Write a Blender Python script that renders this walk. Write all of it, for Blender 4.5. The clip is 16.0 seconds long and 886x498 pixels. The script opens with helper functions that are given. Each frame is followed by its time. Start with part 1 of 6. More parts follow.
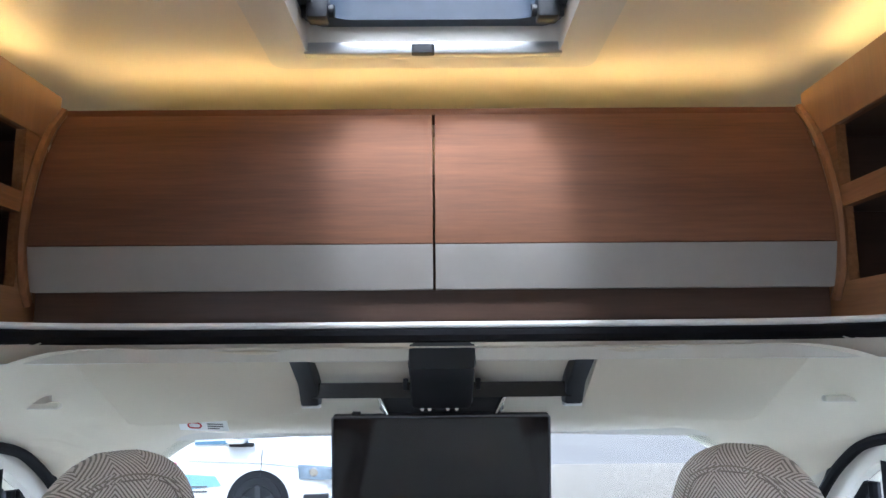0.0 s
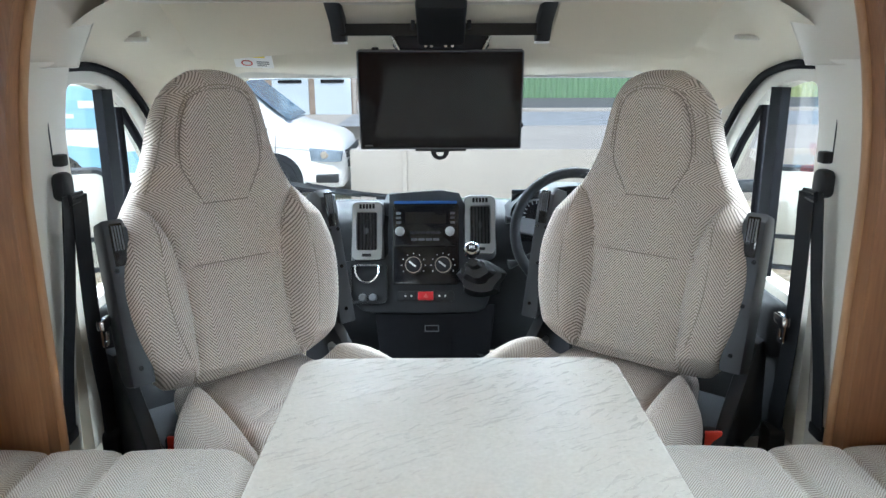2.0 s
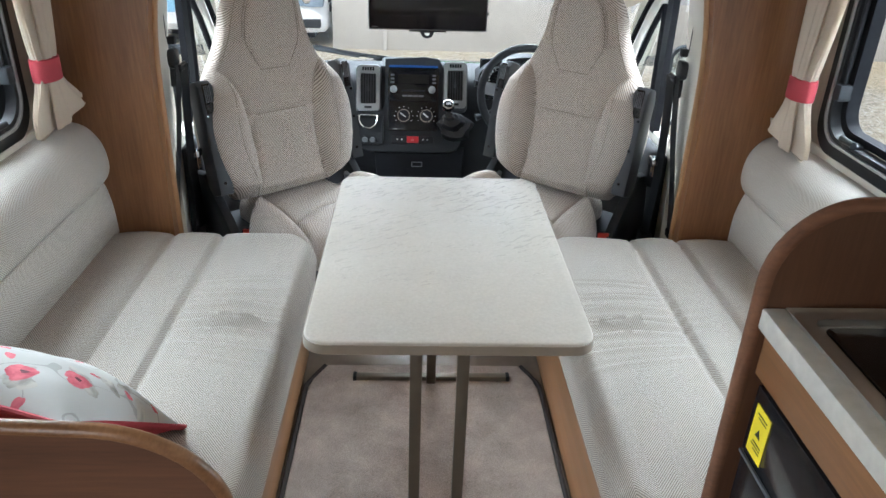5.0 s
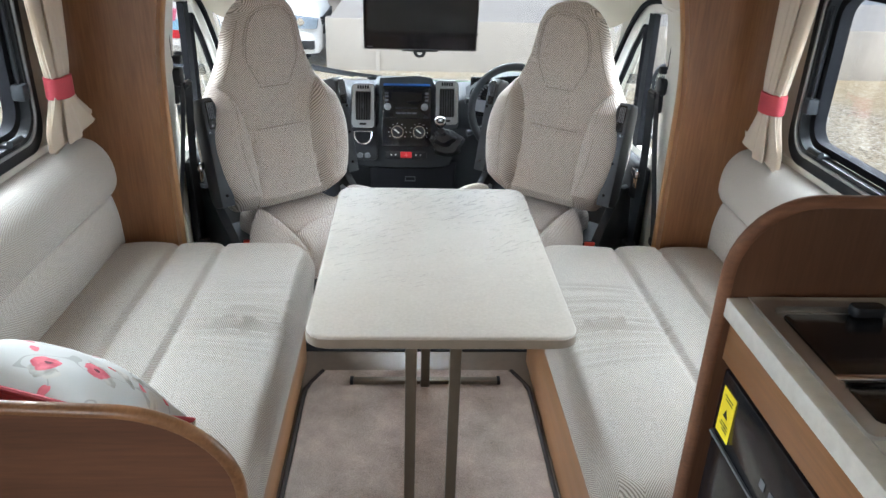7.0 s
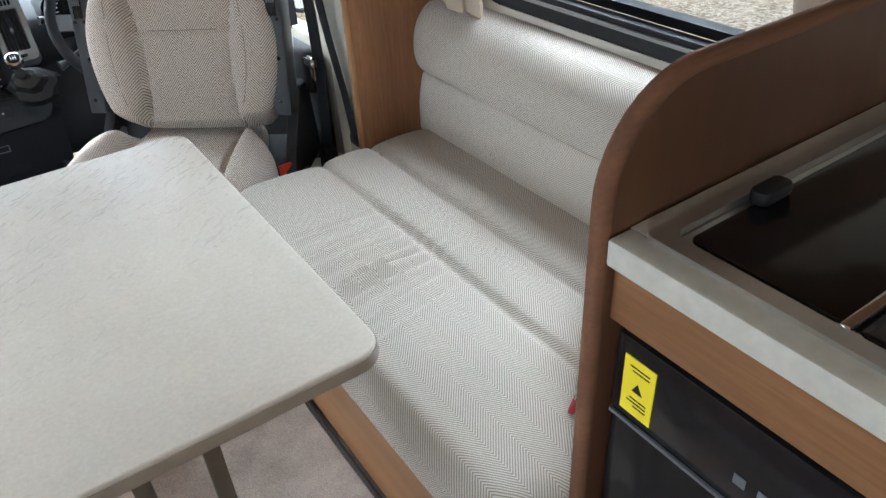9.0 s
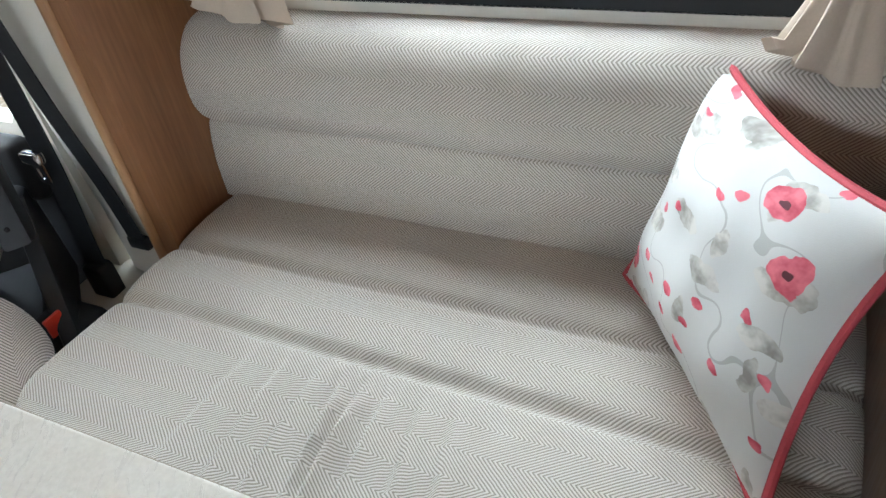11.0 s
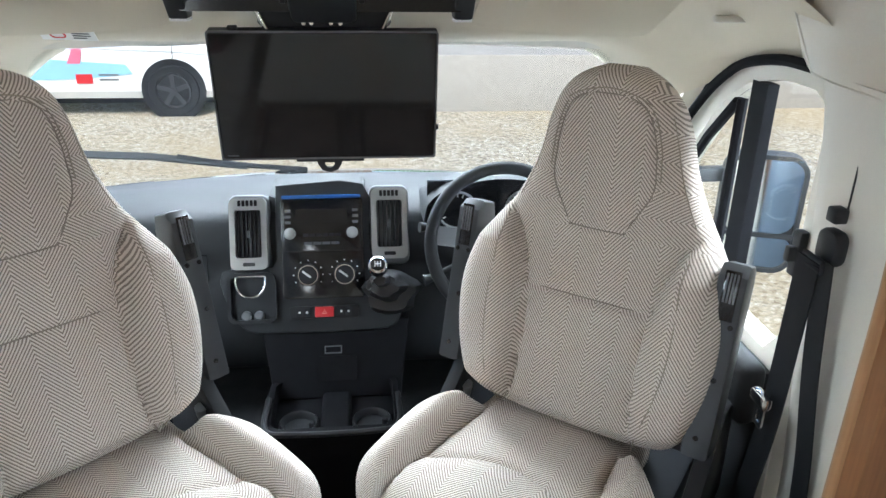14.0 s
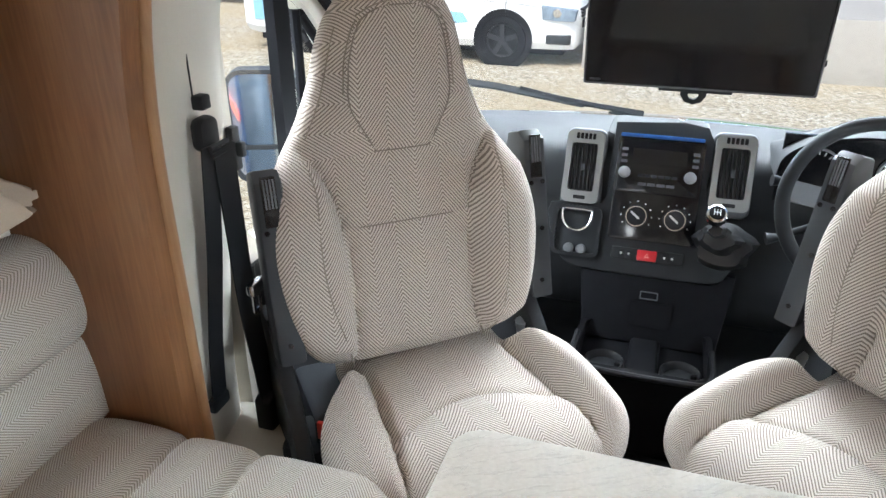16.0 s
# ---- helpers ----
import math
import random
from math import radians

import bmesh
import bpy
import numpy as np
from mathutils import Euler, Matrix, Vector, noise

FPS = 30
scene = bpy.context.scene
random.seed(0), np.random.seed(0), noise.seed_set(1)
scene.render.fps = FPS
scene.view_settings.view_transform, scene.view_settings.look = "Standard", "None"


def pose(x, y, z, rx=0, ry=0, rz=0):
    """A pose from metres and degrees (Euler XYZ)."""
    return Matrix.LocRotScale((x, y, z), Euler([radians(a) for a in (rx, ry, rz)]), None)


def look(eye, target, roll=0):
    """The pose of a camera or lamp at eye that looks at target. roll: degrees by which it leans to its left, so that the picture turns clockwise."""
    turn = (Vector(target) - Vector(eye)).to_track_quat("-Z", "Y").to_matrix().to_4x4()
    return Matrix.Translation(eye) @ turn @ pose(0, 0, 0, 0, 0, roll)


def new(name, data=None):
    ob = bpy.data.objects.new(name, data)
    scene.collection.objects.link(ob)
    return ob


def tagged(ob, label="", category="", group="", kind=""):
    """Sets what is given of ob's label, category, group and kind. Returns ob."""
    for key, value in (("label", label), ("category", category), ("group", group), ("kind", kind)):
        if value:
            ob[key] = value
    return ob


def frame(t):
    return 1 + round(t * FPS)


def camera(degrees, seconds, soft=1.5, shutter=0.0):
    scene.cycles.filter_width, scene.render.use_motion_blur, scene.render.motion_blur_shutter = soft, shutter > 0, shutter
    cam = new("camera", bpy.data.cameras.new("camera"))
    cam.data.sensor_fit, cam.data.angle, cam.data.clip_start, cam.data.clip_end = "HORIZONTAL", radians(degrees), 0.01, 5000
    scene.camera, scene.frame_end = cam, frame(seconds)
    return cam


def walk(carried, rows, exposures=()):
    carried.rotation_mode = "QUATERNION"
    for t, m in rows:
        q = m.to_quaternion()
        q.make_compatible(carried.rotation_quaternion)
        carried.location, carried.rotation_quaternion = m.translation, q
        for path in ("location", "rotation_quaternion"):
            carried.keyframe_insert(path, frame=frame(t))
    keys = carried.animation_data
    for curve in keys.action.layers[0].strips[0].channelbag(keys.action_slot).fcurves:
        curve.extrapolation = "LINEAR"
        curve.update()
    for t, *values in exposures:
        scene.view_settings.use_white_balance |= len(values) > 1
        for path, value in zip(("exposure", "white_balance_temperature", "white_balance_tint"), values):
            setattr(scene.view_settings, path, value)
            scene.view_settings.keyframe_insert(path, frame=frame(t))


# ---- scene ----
cam = camera(62.7, 16.0)
PATH = [
    (0, (0.024, -0.115, 1.362), (0.041, 1.863, 1.662), -0.5),
    (0.5, (0.036, -0.219, 1.319), (0.032, 1.78, 1.384), -0.4),
    (1, (0.044, -0.313, 1.263), (0.025, 1.681, 1.119), -0.4),
    (1.5, (0.019, -0.453, 1.245), (0.015, 1.515, 0.892), -0.3),
    (2, (0.026, -0.589, 1.228), (0.035, 1.346, 0.723), -0.2),
    (2.5, (0.037, -0.726, 1.219), (0.008, 1.17, 0.582), -0.0),
    (3, (0.036, -0.832, 1.237), (-0.037, 1.019, 0.482), 0.1),
    (3.5, (0.006, -0.963, 1.308), (-0.033, 0.836, 0.450), 0.15),
    (3.7, (-0.001, -1.014, 1.328), (-0.021, 0.762, 0.431), 0.45),
    (5.8, (-0.028, -1.54, 1.526), (0.079, 0.25, 0.641), 2.2),
    (6, (-0.032, -1.556, 1.525), (0.073, 0.253, 0.678), 2.2),
    (6.5, (-0.032, -1.557, 1.517), (0.07, 0.279, 0.73), 2.1),
    (7, (-0.019, -1.491, 1.492), (0.083, 0.318, 0.645), 1.9),
    (7.5, (-0.008, -1.353, 1.462), (0.149, 0.404, 0.521), 1.2),
    (8, (-0.001, -1.177, 1.428), (0.367, 0.487, 0.382), 0.0),
    (8.5, (0.004, -1.028, 1.392), (0.64, 0.507, 0.278), -1.8),
    (8.7, (0.003, -0.978, 1.386), (0.749, 0.499, 0.261), -2.3),
    (10.8, (0.138, -0.344, 1.268), (1.455, 0.477, 0.007), -10.2),
    (11, (0.106, -0.275, 1.254), (1.46, 0.521, 0.016), -9.5),
    (11.5, (0.072, -0.144, 1.257), (1.366, 0.763, 0.031), -8.6),
    (12, (0.054, -0.075, 1.258), (1.21, 1.096, 0.121), -6.0),
    (12.5, (0.067, -0.052, 1.266), (1.013, 1.393, 0.257), -3.0),
    (13, (0.081, -0.047, 1.342), (0.756, 1.595, 0.42), -0.7),
    (13.5, (0.096, -0.05, 1.417), (0.522, 1.705, 0.558), 0.6),
    (14, (0.1, -0.068, 1.416), (0.308, 1.759, 0.629), 0.9),
    (14.5, (0.102, -0.079, 1.408), (0.107, 1.763, 0.629), 1.1),
    (15, (0.07, -0.076, 1.394), (-0.098, 1.75, 0.596), 1.4),
    (15.5, (0.037, -0.076, 1.382), (-0.32, 1.702, 0.539), 1.3),
    (16, (-0.006, -0.098, 1.342), (-0.559, 1.614, 0.459), -0.2),
]
walk(cam, [(t, look(eye, target, roll)) for t, eye, target, roll in PATH],
     [(0.0, 1.05, 5400.0, 9.0), (0.6, 1.35, 5600.0, 6.0), (1.5, 1.05, 5700.0, 4.0), (2.0, 0.92, 5900.0, 5.0), (3.6, 0.77, 6050.0, 7.0), (7.0, 0.95, 6150.0, 8.0), (8.6, 0.85, 6150.0, 8.0), (11.0, 0.78, 6200.0, 8.0), (11.7, 0.73, 6150.0, 8.0), (12.6, 0.84, 6100.0, 8.0), (13.4, 1.03, 6100.0, 7.5), (14.5, 1.03, 6100.0, 7.0), (16.0, 1.11, 6300.0, 9.0)])

# ---- light ----
world = bpy.data.worlds.new("sky")
scene.world = world
world.use_nodes = True
wt = world.node_tree
sky = wt.nodes.new("ShaderNodeTexSky")
sky.sky_type, sky.sun_disc = "NISHITA", False
sky.sun_elevation, sky.sun_rotation = radians(54), radians(175)
sky.air_density, sky.dust_density, sky.ozone_density = 1.0, 3.0, 1.0
wt.links.new(sky.outputs[0], wt.nodes["Background"].inputs[0])
wt.nodes["Background"].inputs[1].default_value = 0.135
sun = new("sun", bpy.data.lights.new("sun", "SUN"))
sun.data.energy, sun.data.angle, sun.data.color = 1.75, radians(10), (1.0, 0.98, 0.95)
sun.matrix_world = look((-0.4, -3.6, 5.0), (0, 0, 0))


def area_lamp(name, eye, target, width, height, energy, colour):
    ob = new(name, bpy.data.lights.new(name, "AREA"))
    ob.data.shape, ob.data.size, ob.data.size_y = "RECTANGLE", width, height
    ob.data.energy, ob.data.color = energy, colour
    ob.matrix_world = look(eye, target)
    return ob

# daylight stand-in over the roof hatch, then two added lamps at assumed rear openings
area_lamp("hatch_daylight", (0.02, 0.945, 2.25), (0.02, 0.945, 0), 0.5, 0.55, 0.8, (0.90, 0.95, 1.0))
area_lamp("rear_fill_west", (-1.20, -1.9, 1.05), (0.4, -1.6, 0.5), 1.0, 0.55, 20, (0.95, 0.98, 1.0))
area_lamp("rear_fill_east", (1.28, -1.95, 1.25), (0, -1.95, 1.0), 0.45, 0.85, 18, (0.95, 0.98, 1.0))
# added unseen lamps for sky light above windscreen, cab doors and lounge windows
area_lamp("windscreen_sky_fill", (0.035, 2.75, 1.75), (0.035, 1.2, 0.62), 1.7, 0.7, 70, (0.86, 0.94, 1.0))
for side in (-1, 1):
    area_lamp("cab_door_sky_fill", (0.035 + side * 1.65, 1.35, 1.75), (0.035 + side * 0.45, 1.25, 0.7), 0.8, 0.6, 46, (0.88, 0.95, 1.0))
    area_lamp("lounge_window_sky_fill", (0.04 + side * 1.80, 0.15, 1.70), (0.04 + side * 0.75, 0.15, 0.85), 1.4, 1.3, 60, (0.80, 0.92, 1.0))

# ---- materials ----
def material(name):
    m = bpy.data.materials.new(name)
    m.use_nodes = True
    return m, m.node_tree, m.node_tree.nodes["Principled BSDF"]


def node(tree, kind, **values):
    n = tree.nodes.new("ShaderNode" + kind)
    for key, value in values.items():
        if key == "operation":
            n.operation = value
        elif key == "blend":
            n.blend_type = value
        else:
            n.inputs[int(key[1:])].default_value = value
    return n


def maths(tree, op, a, b=None, c=None):
    n = tree.nodes.new("ShaderNodeMath")
    n.operation = op
    for i, v in enumerate((a, b, c)):
        if v is None:
            continue
        if isinstance(v, (int, float)):
            n.inputs[i].default_value = v
        else:
            tree.links.new(v, n.inputs[i])
    return n.outputs[0]


def ramp(tree, fac, stops):
    n = tree.nodes.new("ShaderNodeValToRGB")
    el = n.color_ramp.elements
    while len(el) < len(stops):
        el.new(0.5)
    for e, (p, c) in zip(el, stops):
        e.position, e.color = p, (*c, 1)
    tree.links.new(fac, n.inputs[0])
    return n.outputs[0]


def blend(tree, fac, a, b, mode="MIX"):
    n = tree.nodes.new("ShaderNodeMix")
    n.data_type, n.blend_type = "RGBA", mode
    for slot, v in ((0, fac), (6, a), (7, b)):
        if isinstance(v, (int, float)):
            n.inputs[slot].default_value = v
        elif isinstance(v, tuple):
            n.inputs[slot].default_value = (*v, 1)
        else:
            tree.links.new(v, n.inputs[slot])
    return n.outputs[2]


def coords(tree, scale=(1, 1, 1), kind="Object", turn=(0, 0, 0)):
    tc = tree.nodes.new("ShaderNodeTexCoord")
    mp = tree.nodes.new("ShaderNodeMapping")
    mp.inputs[3].default_value = scale
    mp.inputs[2].default_value = turn
    tree.links.new(tc.outputs[kind], mp.inputs[0])
    return mp.outputs[0]


def noise_tex(tree, vec, scale, detail=4.0, rough=0.55):
    n = tree.nodes.new("ShaderNodeTexNoise")
    n.inputs["Scale"].default_value = scale
    n.inputs["Detail"].default_value = detail
    n.inputs["Roughness"].default_value = rough
    tree.links.new(vec, n.inputs["Vector"])
    return n.outputs[0]


def bump(tree, bsdf, height, strength, distance):
    b = tree.nodes.new("ShaderNodeBump")
    b.inputs["Strength"].default_value, b.inputs["Distance"].default_value = strength, distance
    tree.links.new(height, b.inputs["Height"])
    tree.links.new(b.outputs[0], bsdf.inputs["Normal"])
    return b


def simple(name, colour, rough=0.5, metal=0.0, vary=0.12, scale=30.0, relief=0.0, coarse=3.0, spec=0.5):
    """Plain surface with fine grain and large uneven patches."""
    m, t, b = material(name)
    v = coords(t)
    fine, big = noise_tex(t, v, scale), noise_tex(t, v, coarse, 3)
    f = maths(t, "ADD", maths(t, "MULTIPLY", fine, 0.5), maths(t, "MULTIPLY", big, 0.5))
    lo = tuple(c * (1 - vary) for c in colour)
    hi = tuple(min(1, c * (1 + vary)) for c in colour)
    t.links.new(ramp(t, f, [(0.3, lo), (0.7, hi)]), b.inputs["Base Color"])
    b.inputs["Metallic"].default_value = metal
    b.inputs["Specular IOR Level"].default_value = spec
    t.links.new(maths(t, "ADD", rough - 0.06, maths(t, "MULTIPLY", big, 0.12)), b.inputs["Roughness"])
    if relief:
        bump(t, b, fine, 0.6, relief)
    return m


def herringbone(name, light, dark, column=0.034, pitch=0.0068):
    """Woven chevron cloth, by the mesh's metric UV."""
    m, t, b = material(name)
    tc = t.nodes.new("ShaderNodeTexCoord")
    sep = t.nodes.new("ShaderNodeSeparateXYZ")
    t.links.new(tc.outputs["UV"], sep.inputs[0])
    v3 = coords(t)
    wob = noise_tex(t, v3, 60, 2)
    zig = maths(t, "PINGPONG", sep.outputs[0], column)
    ph = maths(t, "ADD", maths(t, "MULTIPLY", zig, 1.28), sep.outputs[1])
    ph = maths(t, "ADD", ph, maths(t, "MULTIPLY", wob, 0.0022))
    wave = maths(t, "SINE", maths(t, "MULTIPLY", ph, 2 * math.pi / pitch))
    h = maths(t, "MULTIPLY_ADD", wave, 0.5, 0.5)
    thread = noise_tex(t, v3, 700, 2)
    c = ramp(t, h, [(0.22, dark), (0.62, light)])
    c = blend(t, maths(t, "MULTIPLY", thread, 0.5), c, tuple(0.45 * x for x in light), "MIX")
    big = noise_tex(t, v3, 5, 3)
    c = blend(t, maths(t, "MULTIPLY", big, 0.22), c, tuple(0.6 * x for x in light), "MIX")
    t.links.new(c, b.inputs["Base Color"])
    b.inputs["Roughness"].default_value = 0.9
    b.inputs["Specular IOR Level"].default_value = 0.2
    b.inputs["Sheen Weight"].default_value = 0.15
    bump(t, b, maths(t, "ADD", h, maths(t, "MULTIPLY", thread, 0.6)), 0.45, 0.0012)
    return m


def wood(name, dark, light, axis="z", rough=0.35, grain=9.0):
    m, t, b = material(name)
    s = {"x": (0.06, 1, 1), "y": (1, 0.06, 1), "z": (1, 1, 0.06)}[axis]
    v = coords(t, s)
    broad, fine = noise_tex(t, v, grain, 6, 0.6), noise_tex(t, v, grain * 16, 3, 0.6)
    plain = noise_tex(t, coords(t), 2.2, 2)
    f = maths(t, "ADD", maths(t, "MULTIPLY", broad, 0.62), maths(t, "MULTIPLY", fine, 0.26))
    f = maths(t, "ADD", f, maths(t, "MULTIPLY", plain, 0.14))
    t.links.new(ramp(t, f, [(0.36, dark), (0.52, tuple((p + q) / 2 for p, q in zip(dark, light))), (0.66, light)]), b.inputs["Base Color"])
    t.links.new(maths(t, "MULTIPLY_ADD", fine, 0.25, rough - 0.1), b.inputs["Roughness"])
    bump(t, b, fine, 0.18, 0.0006)
    return m


def glass_mat(name, tint=(0.96, 0.98, 0.97), rough=0.0):
    m, t, b = material(name)
    b.inputs["Base Color"].default_value = (*tint, 1)
    b.inputs["Transmission Weight"].default_value = 1.0
    b.inputs["Roughness"].default_value = rough
    b.inputs["IOR"].default_value = 1.45
    return m


def emitter(name, colour, strength):
    m, t, b = material(name)
    b.inputs["Base Color"].default_value = (*colour, 1)
    b.inputs["Emission Color"].default_value = (*colour, 1)
    b.inputs["Emission Strength"].default_value = strength
    return m


def tabletop_mat():
    m, t, b = material("laminate_slate")
    v = coords(t)
    fine, big = noise_tex(t, v, 160, 3), noise_tex(t, v, 4, 4)
    c = ramp(t, maths(t, "ADD", maths(t, "MULTIPLY", fine, 0.5), maths(t, "MULTIPLY", big, 0.5)), [(0.35, (0.49, 0.435, 0.375)), (0.65, (0.58, 0.525, 0.46))])
    axes = t.nodes.new("ShaderNodeSeparateXYZ")
    t.links.new(v, axes.inputs[0])
    px, py = axes.outputs[0], axes.outputs[1]
    sway = maths(t, "MULTIPLY", noise_tex(t, v, 9, 3), 0.045)
    along = maths(t, "ADD", maths(t, "MULTIPLY", px, 0.84), maths(t, "MULTIPLY", py, 0.54))
    across = maths(t, "ADD", maths(t, "ADD", maths(t, "MULTIPLY", px, -0.54), maths(t, "MULTIPLY", py, 0.84)), sway)
    both = t.nodes.new("ShaderNodeCombineXYZ")
    t.links.new(maths(t, "MULTIPLY", along, 17.0), both.inputs[0])
    t.links.new(maths(t, "MULTIPLY", across, 120.0), both.inputs[1])
    glint = noise_tex(t, both.outputs[0], 1.0, 5, 0.7)
    # weighted by py to the far half, where the windscreen would glint
    glint_area = maths(t, "ADD", noise_tex(t, coords(t, (1.0, 2.4, 1)), 3.0, 2), maths(t, "MULTIPLY", py, 0.42))
    s = maths(t, "MULTIPLY", ramp(t, glint, [(0.545, (0, 0, 0)), (0.585, (1, 1, 1))]), ramp(t, glint_area, [(0.44, (0, 0, 0)), (0.60, (1, 1, 1))]))
    # windscreen glints painted into the laminate colour as paler streaks
    c = blend(t, maths(t, "MULTIPLY", s, 0.14), c, (0.80, 0.78, 0.75))
    t.links.new(c, b.inputs["Base Color"])
    t.links.new(maths(t, "MULTIPLY_ADD", s, -0.30, 0.40), b.inputs["Roughness"])
    bump(t, b, maths(t, "ADD", maths(t, "MULTIPLY", s, 0.35), maths(t, "MULTIPLY", fine, 0.25)), 0.8, 0.0014)
    return m


def gravel_mat():
    m, t, b = material("gravel")
    v = coords(t)
    vor = t.nodes.new("ShaderNodeTexVoronoi")
    vor.inputs["Scale"].default_value = 34
    t.links.new(v, vor.inputs["Vector"])
    sep = t.nodes.new("ShaderNodeSeparateColor")
    t.links.new(vor.outputs["Color"], sep.inputs[0])
    stone = ramp(t, sep.outputs[0], [(0.0, (0.20, 0.17, 0.12)), (0.35, (0.38, 0.33, 0.24)), (0.7, (0.46, 0.41, 0.31)), (1.0, (0.60, 0.56, 0.48))])
    big = noise_tex(t, v, 0.5, 4)
    c = blend(t, ramp(t, big, [(0.42, (0, 0, 0)), (0.6, (1, 1, 1))]), stone, blend(t, 0.45, stone, (0.42, 0.32, 0.17)))
    t.links.new(c, b.inputs["Base Color"])
    b.inputs["Roughness"].default_value = 0.9
    bump(t, b, vor.outputs["Distance"], 0.8, 0.02)
    return m


def carpet_mat(name, colour):
    m, t, b = material(name)
    v = coords(t)
    fine, big = noise_tex(t, v, 420, 3, 0.7), noise_tex(t, v, 7, 5, 0.65)
    f = maths(t, "ADD", maths(t, "MULTIPLY", fine, 0.6), maths(t, "MULTIPLY", big, 0.4))
    t.links.new(ramp(t, f, [(0.34, tuple(c * 0.5 for c in colour)), (0.5, colour), (0.66, tuple(c * 1.5 for c in colour))]), b.inputs["Base Color"])
    b.inputs["Roughness"].default_value = 0.95
    b.inputs["Specular IOR Level"].default_value = 0.1
    bump(t, b, f, 0.9, 0.004)
    return m


FABRIC = herringbone("herringbone_cloth", (0.79, 0.695, 0.615), (0.165, 0.125, 0.10), 0.054, 0.0088)
FABRIC_BENCH = herringbone("herringbone_cloth_bench", (0.70, 0.635, 0.56), (0.25, 0.21, 0.175), 0.044, 0.0068)
WOOD_Z = wood("cherry_upright", (0.155, 0.062, 0.026), (0.33, 0.155, 0.068), "z")
WOOD_X = wood("cherry_across", (0.105, 0.046, 0.026), (0.22, 0.098, 0.052), "x", 0.86)
WOOD_Y = wood("cherry_along", (0.17, 0.075, 0.03), (0.36, 0.18, 0.085), "y")
WOOD_PALE = wood("cherry_edge", (0.30, 0.15, 0.07), (0.46, 0.26, 0.13), "z")
# darker brown than the cherry fronts, for inner, shelf and recessed boards
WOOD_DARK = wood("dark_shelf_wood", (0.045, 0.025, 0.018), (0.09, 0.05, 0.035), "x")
DARK = simple("black_plastic", (0.014, 0.015, 0.018), 0.5, relief=0.0004, scale=400, spec=0.35)
DARK_SOFT = simple("charcoal_plastic", (0.022, 0.0235, 0.027), 0.68, relief=0.0006, scale=300, spec=0.3)
GREY_PLASTIC = simple("grey_plastic", (0.12, 0.125, 0.135), 0.5, relief=0.0004, scale=300)
GLOSS_BLACK = simple("gloss_black", (0.012, 0.012, 0.014), 0.14, vary=0.05)
SCREEN = simple("screen_black", (0.010, 0.010, 0.012), 0.07, vary=0.02, spec=0.45)
RUBBER = simple("black_rubber", (0.009, 0.009, 0.011), 0.75, spec=0.08)
ARM_GREY = simple("armrest_grey", (0.031, 0.033, 0.038), 0.5, relief=0.0004, scale=300)
SILVER = simple("silver_paint", (0.36, 0.365, 0.37), 0.36, 0.6, vary=0.05)
CHROME = simple("chrome", (0.75, 0.75, 0.76), 0.12, 1.0, vary=0.03)
STEEL = simple("brushed_steel", (0.55, 0.54, 0.52), 0.3, 0.9, vary=0.05)
CREAM = simple("cream_headlining", (0.63, 0.575, 0.47), 0.85, relief=0.0006, scale=500, vary=0.04)
CREAM_TRIM = simple("cream_trim", (0.60, 0.565, 0.50), 0.5, vary=0.04, relief=0.0002, scale=300)
WALL_CLOTH = simple("beige_wall", (0.62, 0.57, 0.49), 0.8, vary=0.05, relief=0.0004, scale=250)
CEILING = simple("beige_ceiling", (0.72, 0.64, 0.52), 0.75, vary=0.03, relief=0.0003, scale=250)
PALE_DOOR = simple("pale_grey_laminate", (0.30, 0.28, 0.265), 0.6, vary=0.04)
TABLE = tabletop_mat()
WORKTOP = simple("stone_laminate", (0.56, 0.54, 0.49), 0.35, vary=0.14, scale=60, coarse=9)
BRONZE = simple("bronze_metal", (0.20, 0.175, 0.14), 0.38, 0.7, vary=0.08)
GRAVEL = gravel_mat()
CONCRETE = simple("concrete", (0.36, 0.34, 0.31), 0.85, vary=0.15, scale=14, relief=0.004, coarse=0.7)
ASPHALT = simple("asphalt", (0.10, 0.105, 0.11), 0.85, vary=0.2, scale=40, relief=0.004)
CARPET = carpet_mat("carpet_beige", (0.40, 0.325, 0.28))
CAB_CARPET = carpet_mat("carpet_cab", (0.035, 0.036, 0.04))
CURTAIN = simple("curtain_cloth", (0.52, 0.43, 0.34), 0.85, vary=0.06, scale=300, relief=0.0005)
RED_CLOTH = simple("red_cloth", (0.42, 0.045, 0.06), 0.75, vary=0.15, scale=300, relief=0.0005)
GLASS = glass_mat("clear_glass")
WINDOW_GLASS = glass_mat("acrylic_pane", (0.93, 0.95, 0.95))
MIRROR = simple("mirror_glass", (0.9, 0.92, 0.93), 0.06, 1.0, vary=0.0)
YELLOW = simple("yellow_sticker", (0.85, 0.68, 0.03), 0.45, vary=0.05)
WHITE = simple("white_plastic", (0.78, 0.78, 0.77), 0.4, vary=0.03)
RED = simple("red_button", (0.55, 0.02, 0.03), 0.3, vary=0.05)
WHITE_PAINT = simple("white_car_paint", (0.80, 0.82, 0.84), 0.25, vary=0.02)
BLUE_PAINT = simple("blue_vinyl", (0.27, 0.52, 0.72), 0.3, vary=0.05)
BODY_BLUE = simple("blue_grey_coach_paint", (0.17, 0.23, 0.32), 0.25, vary=0.03)
NAVY = simple("navy_paint", (0.03, 0.06, 0.13), 0.25, vary=0.05)
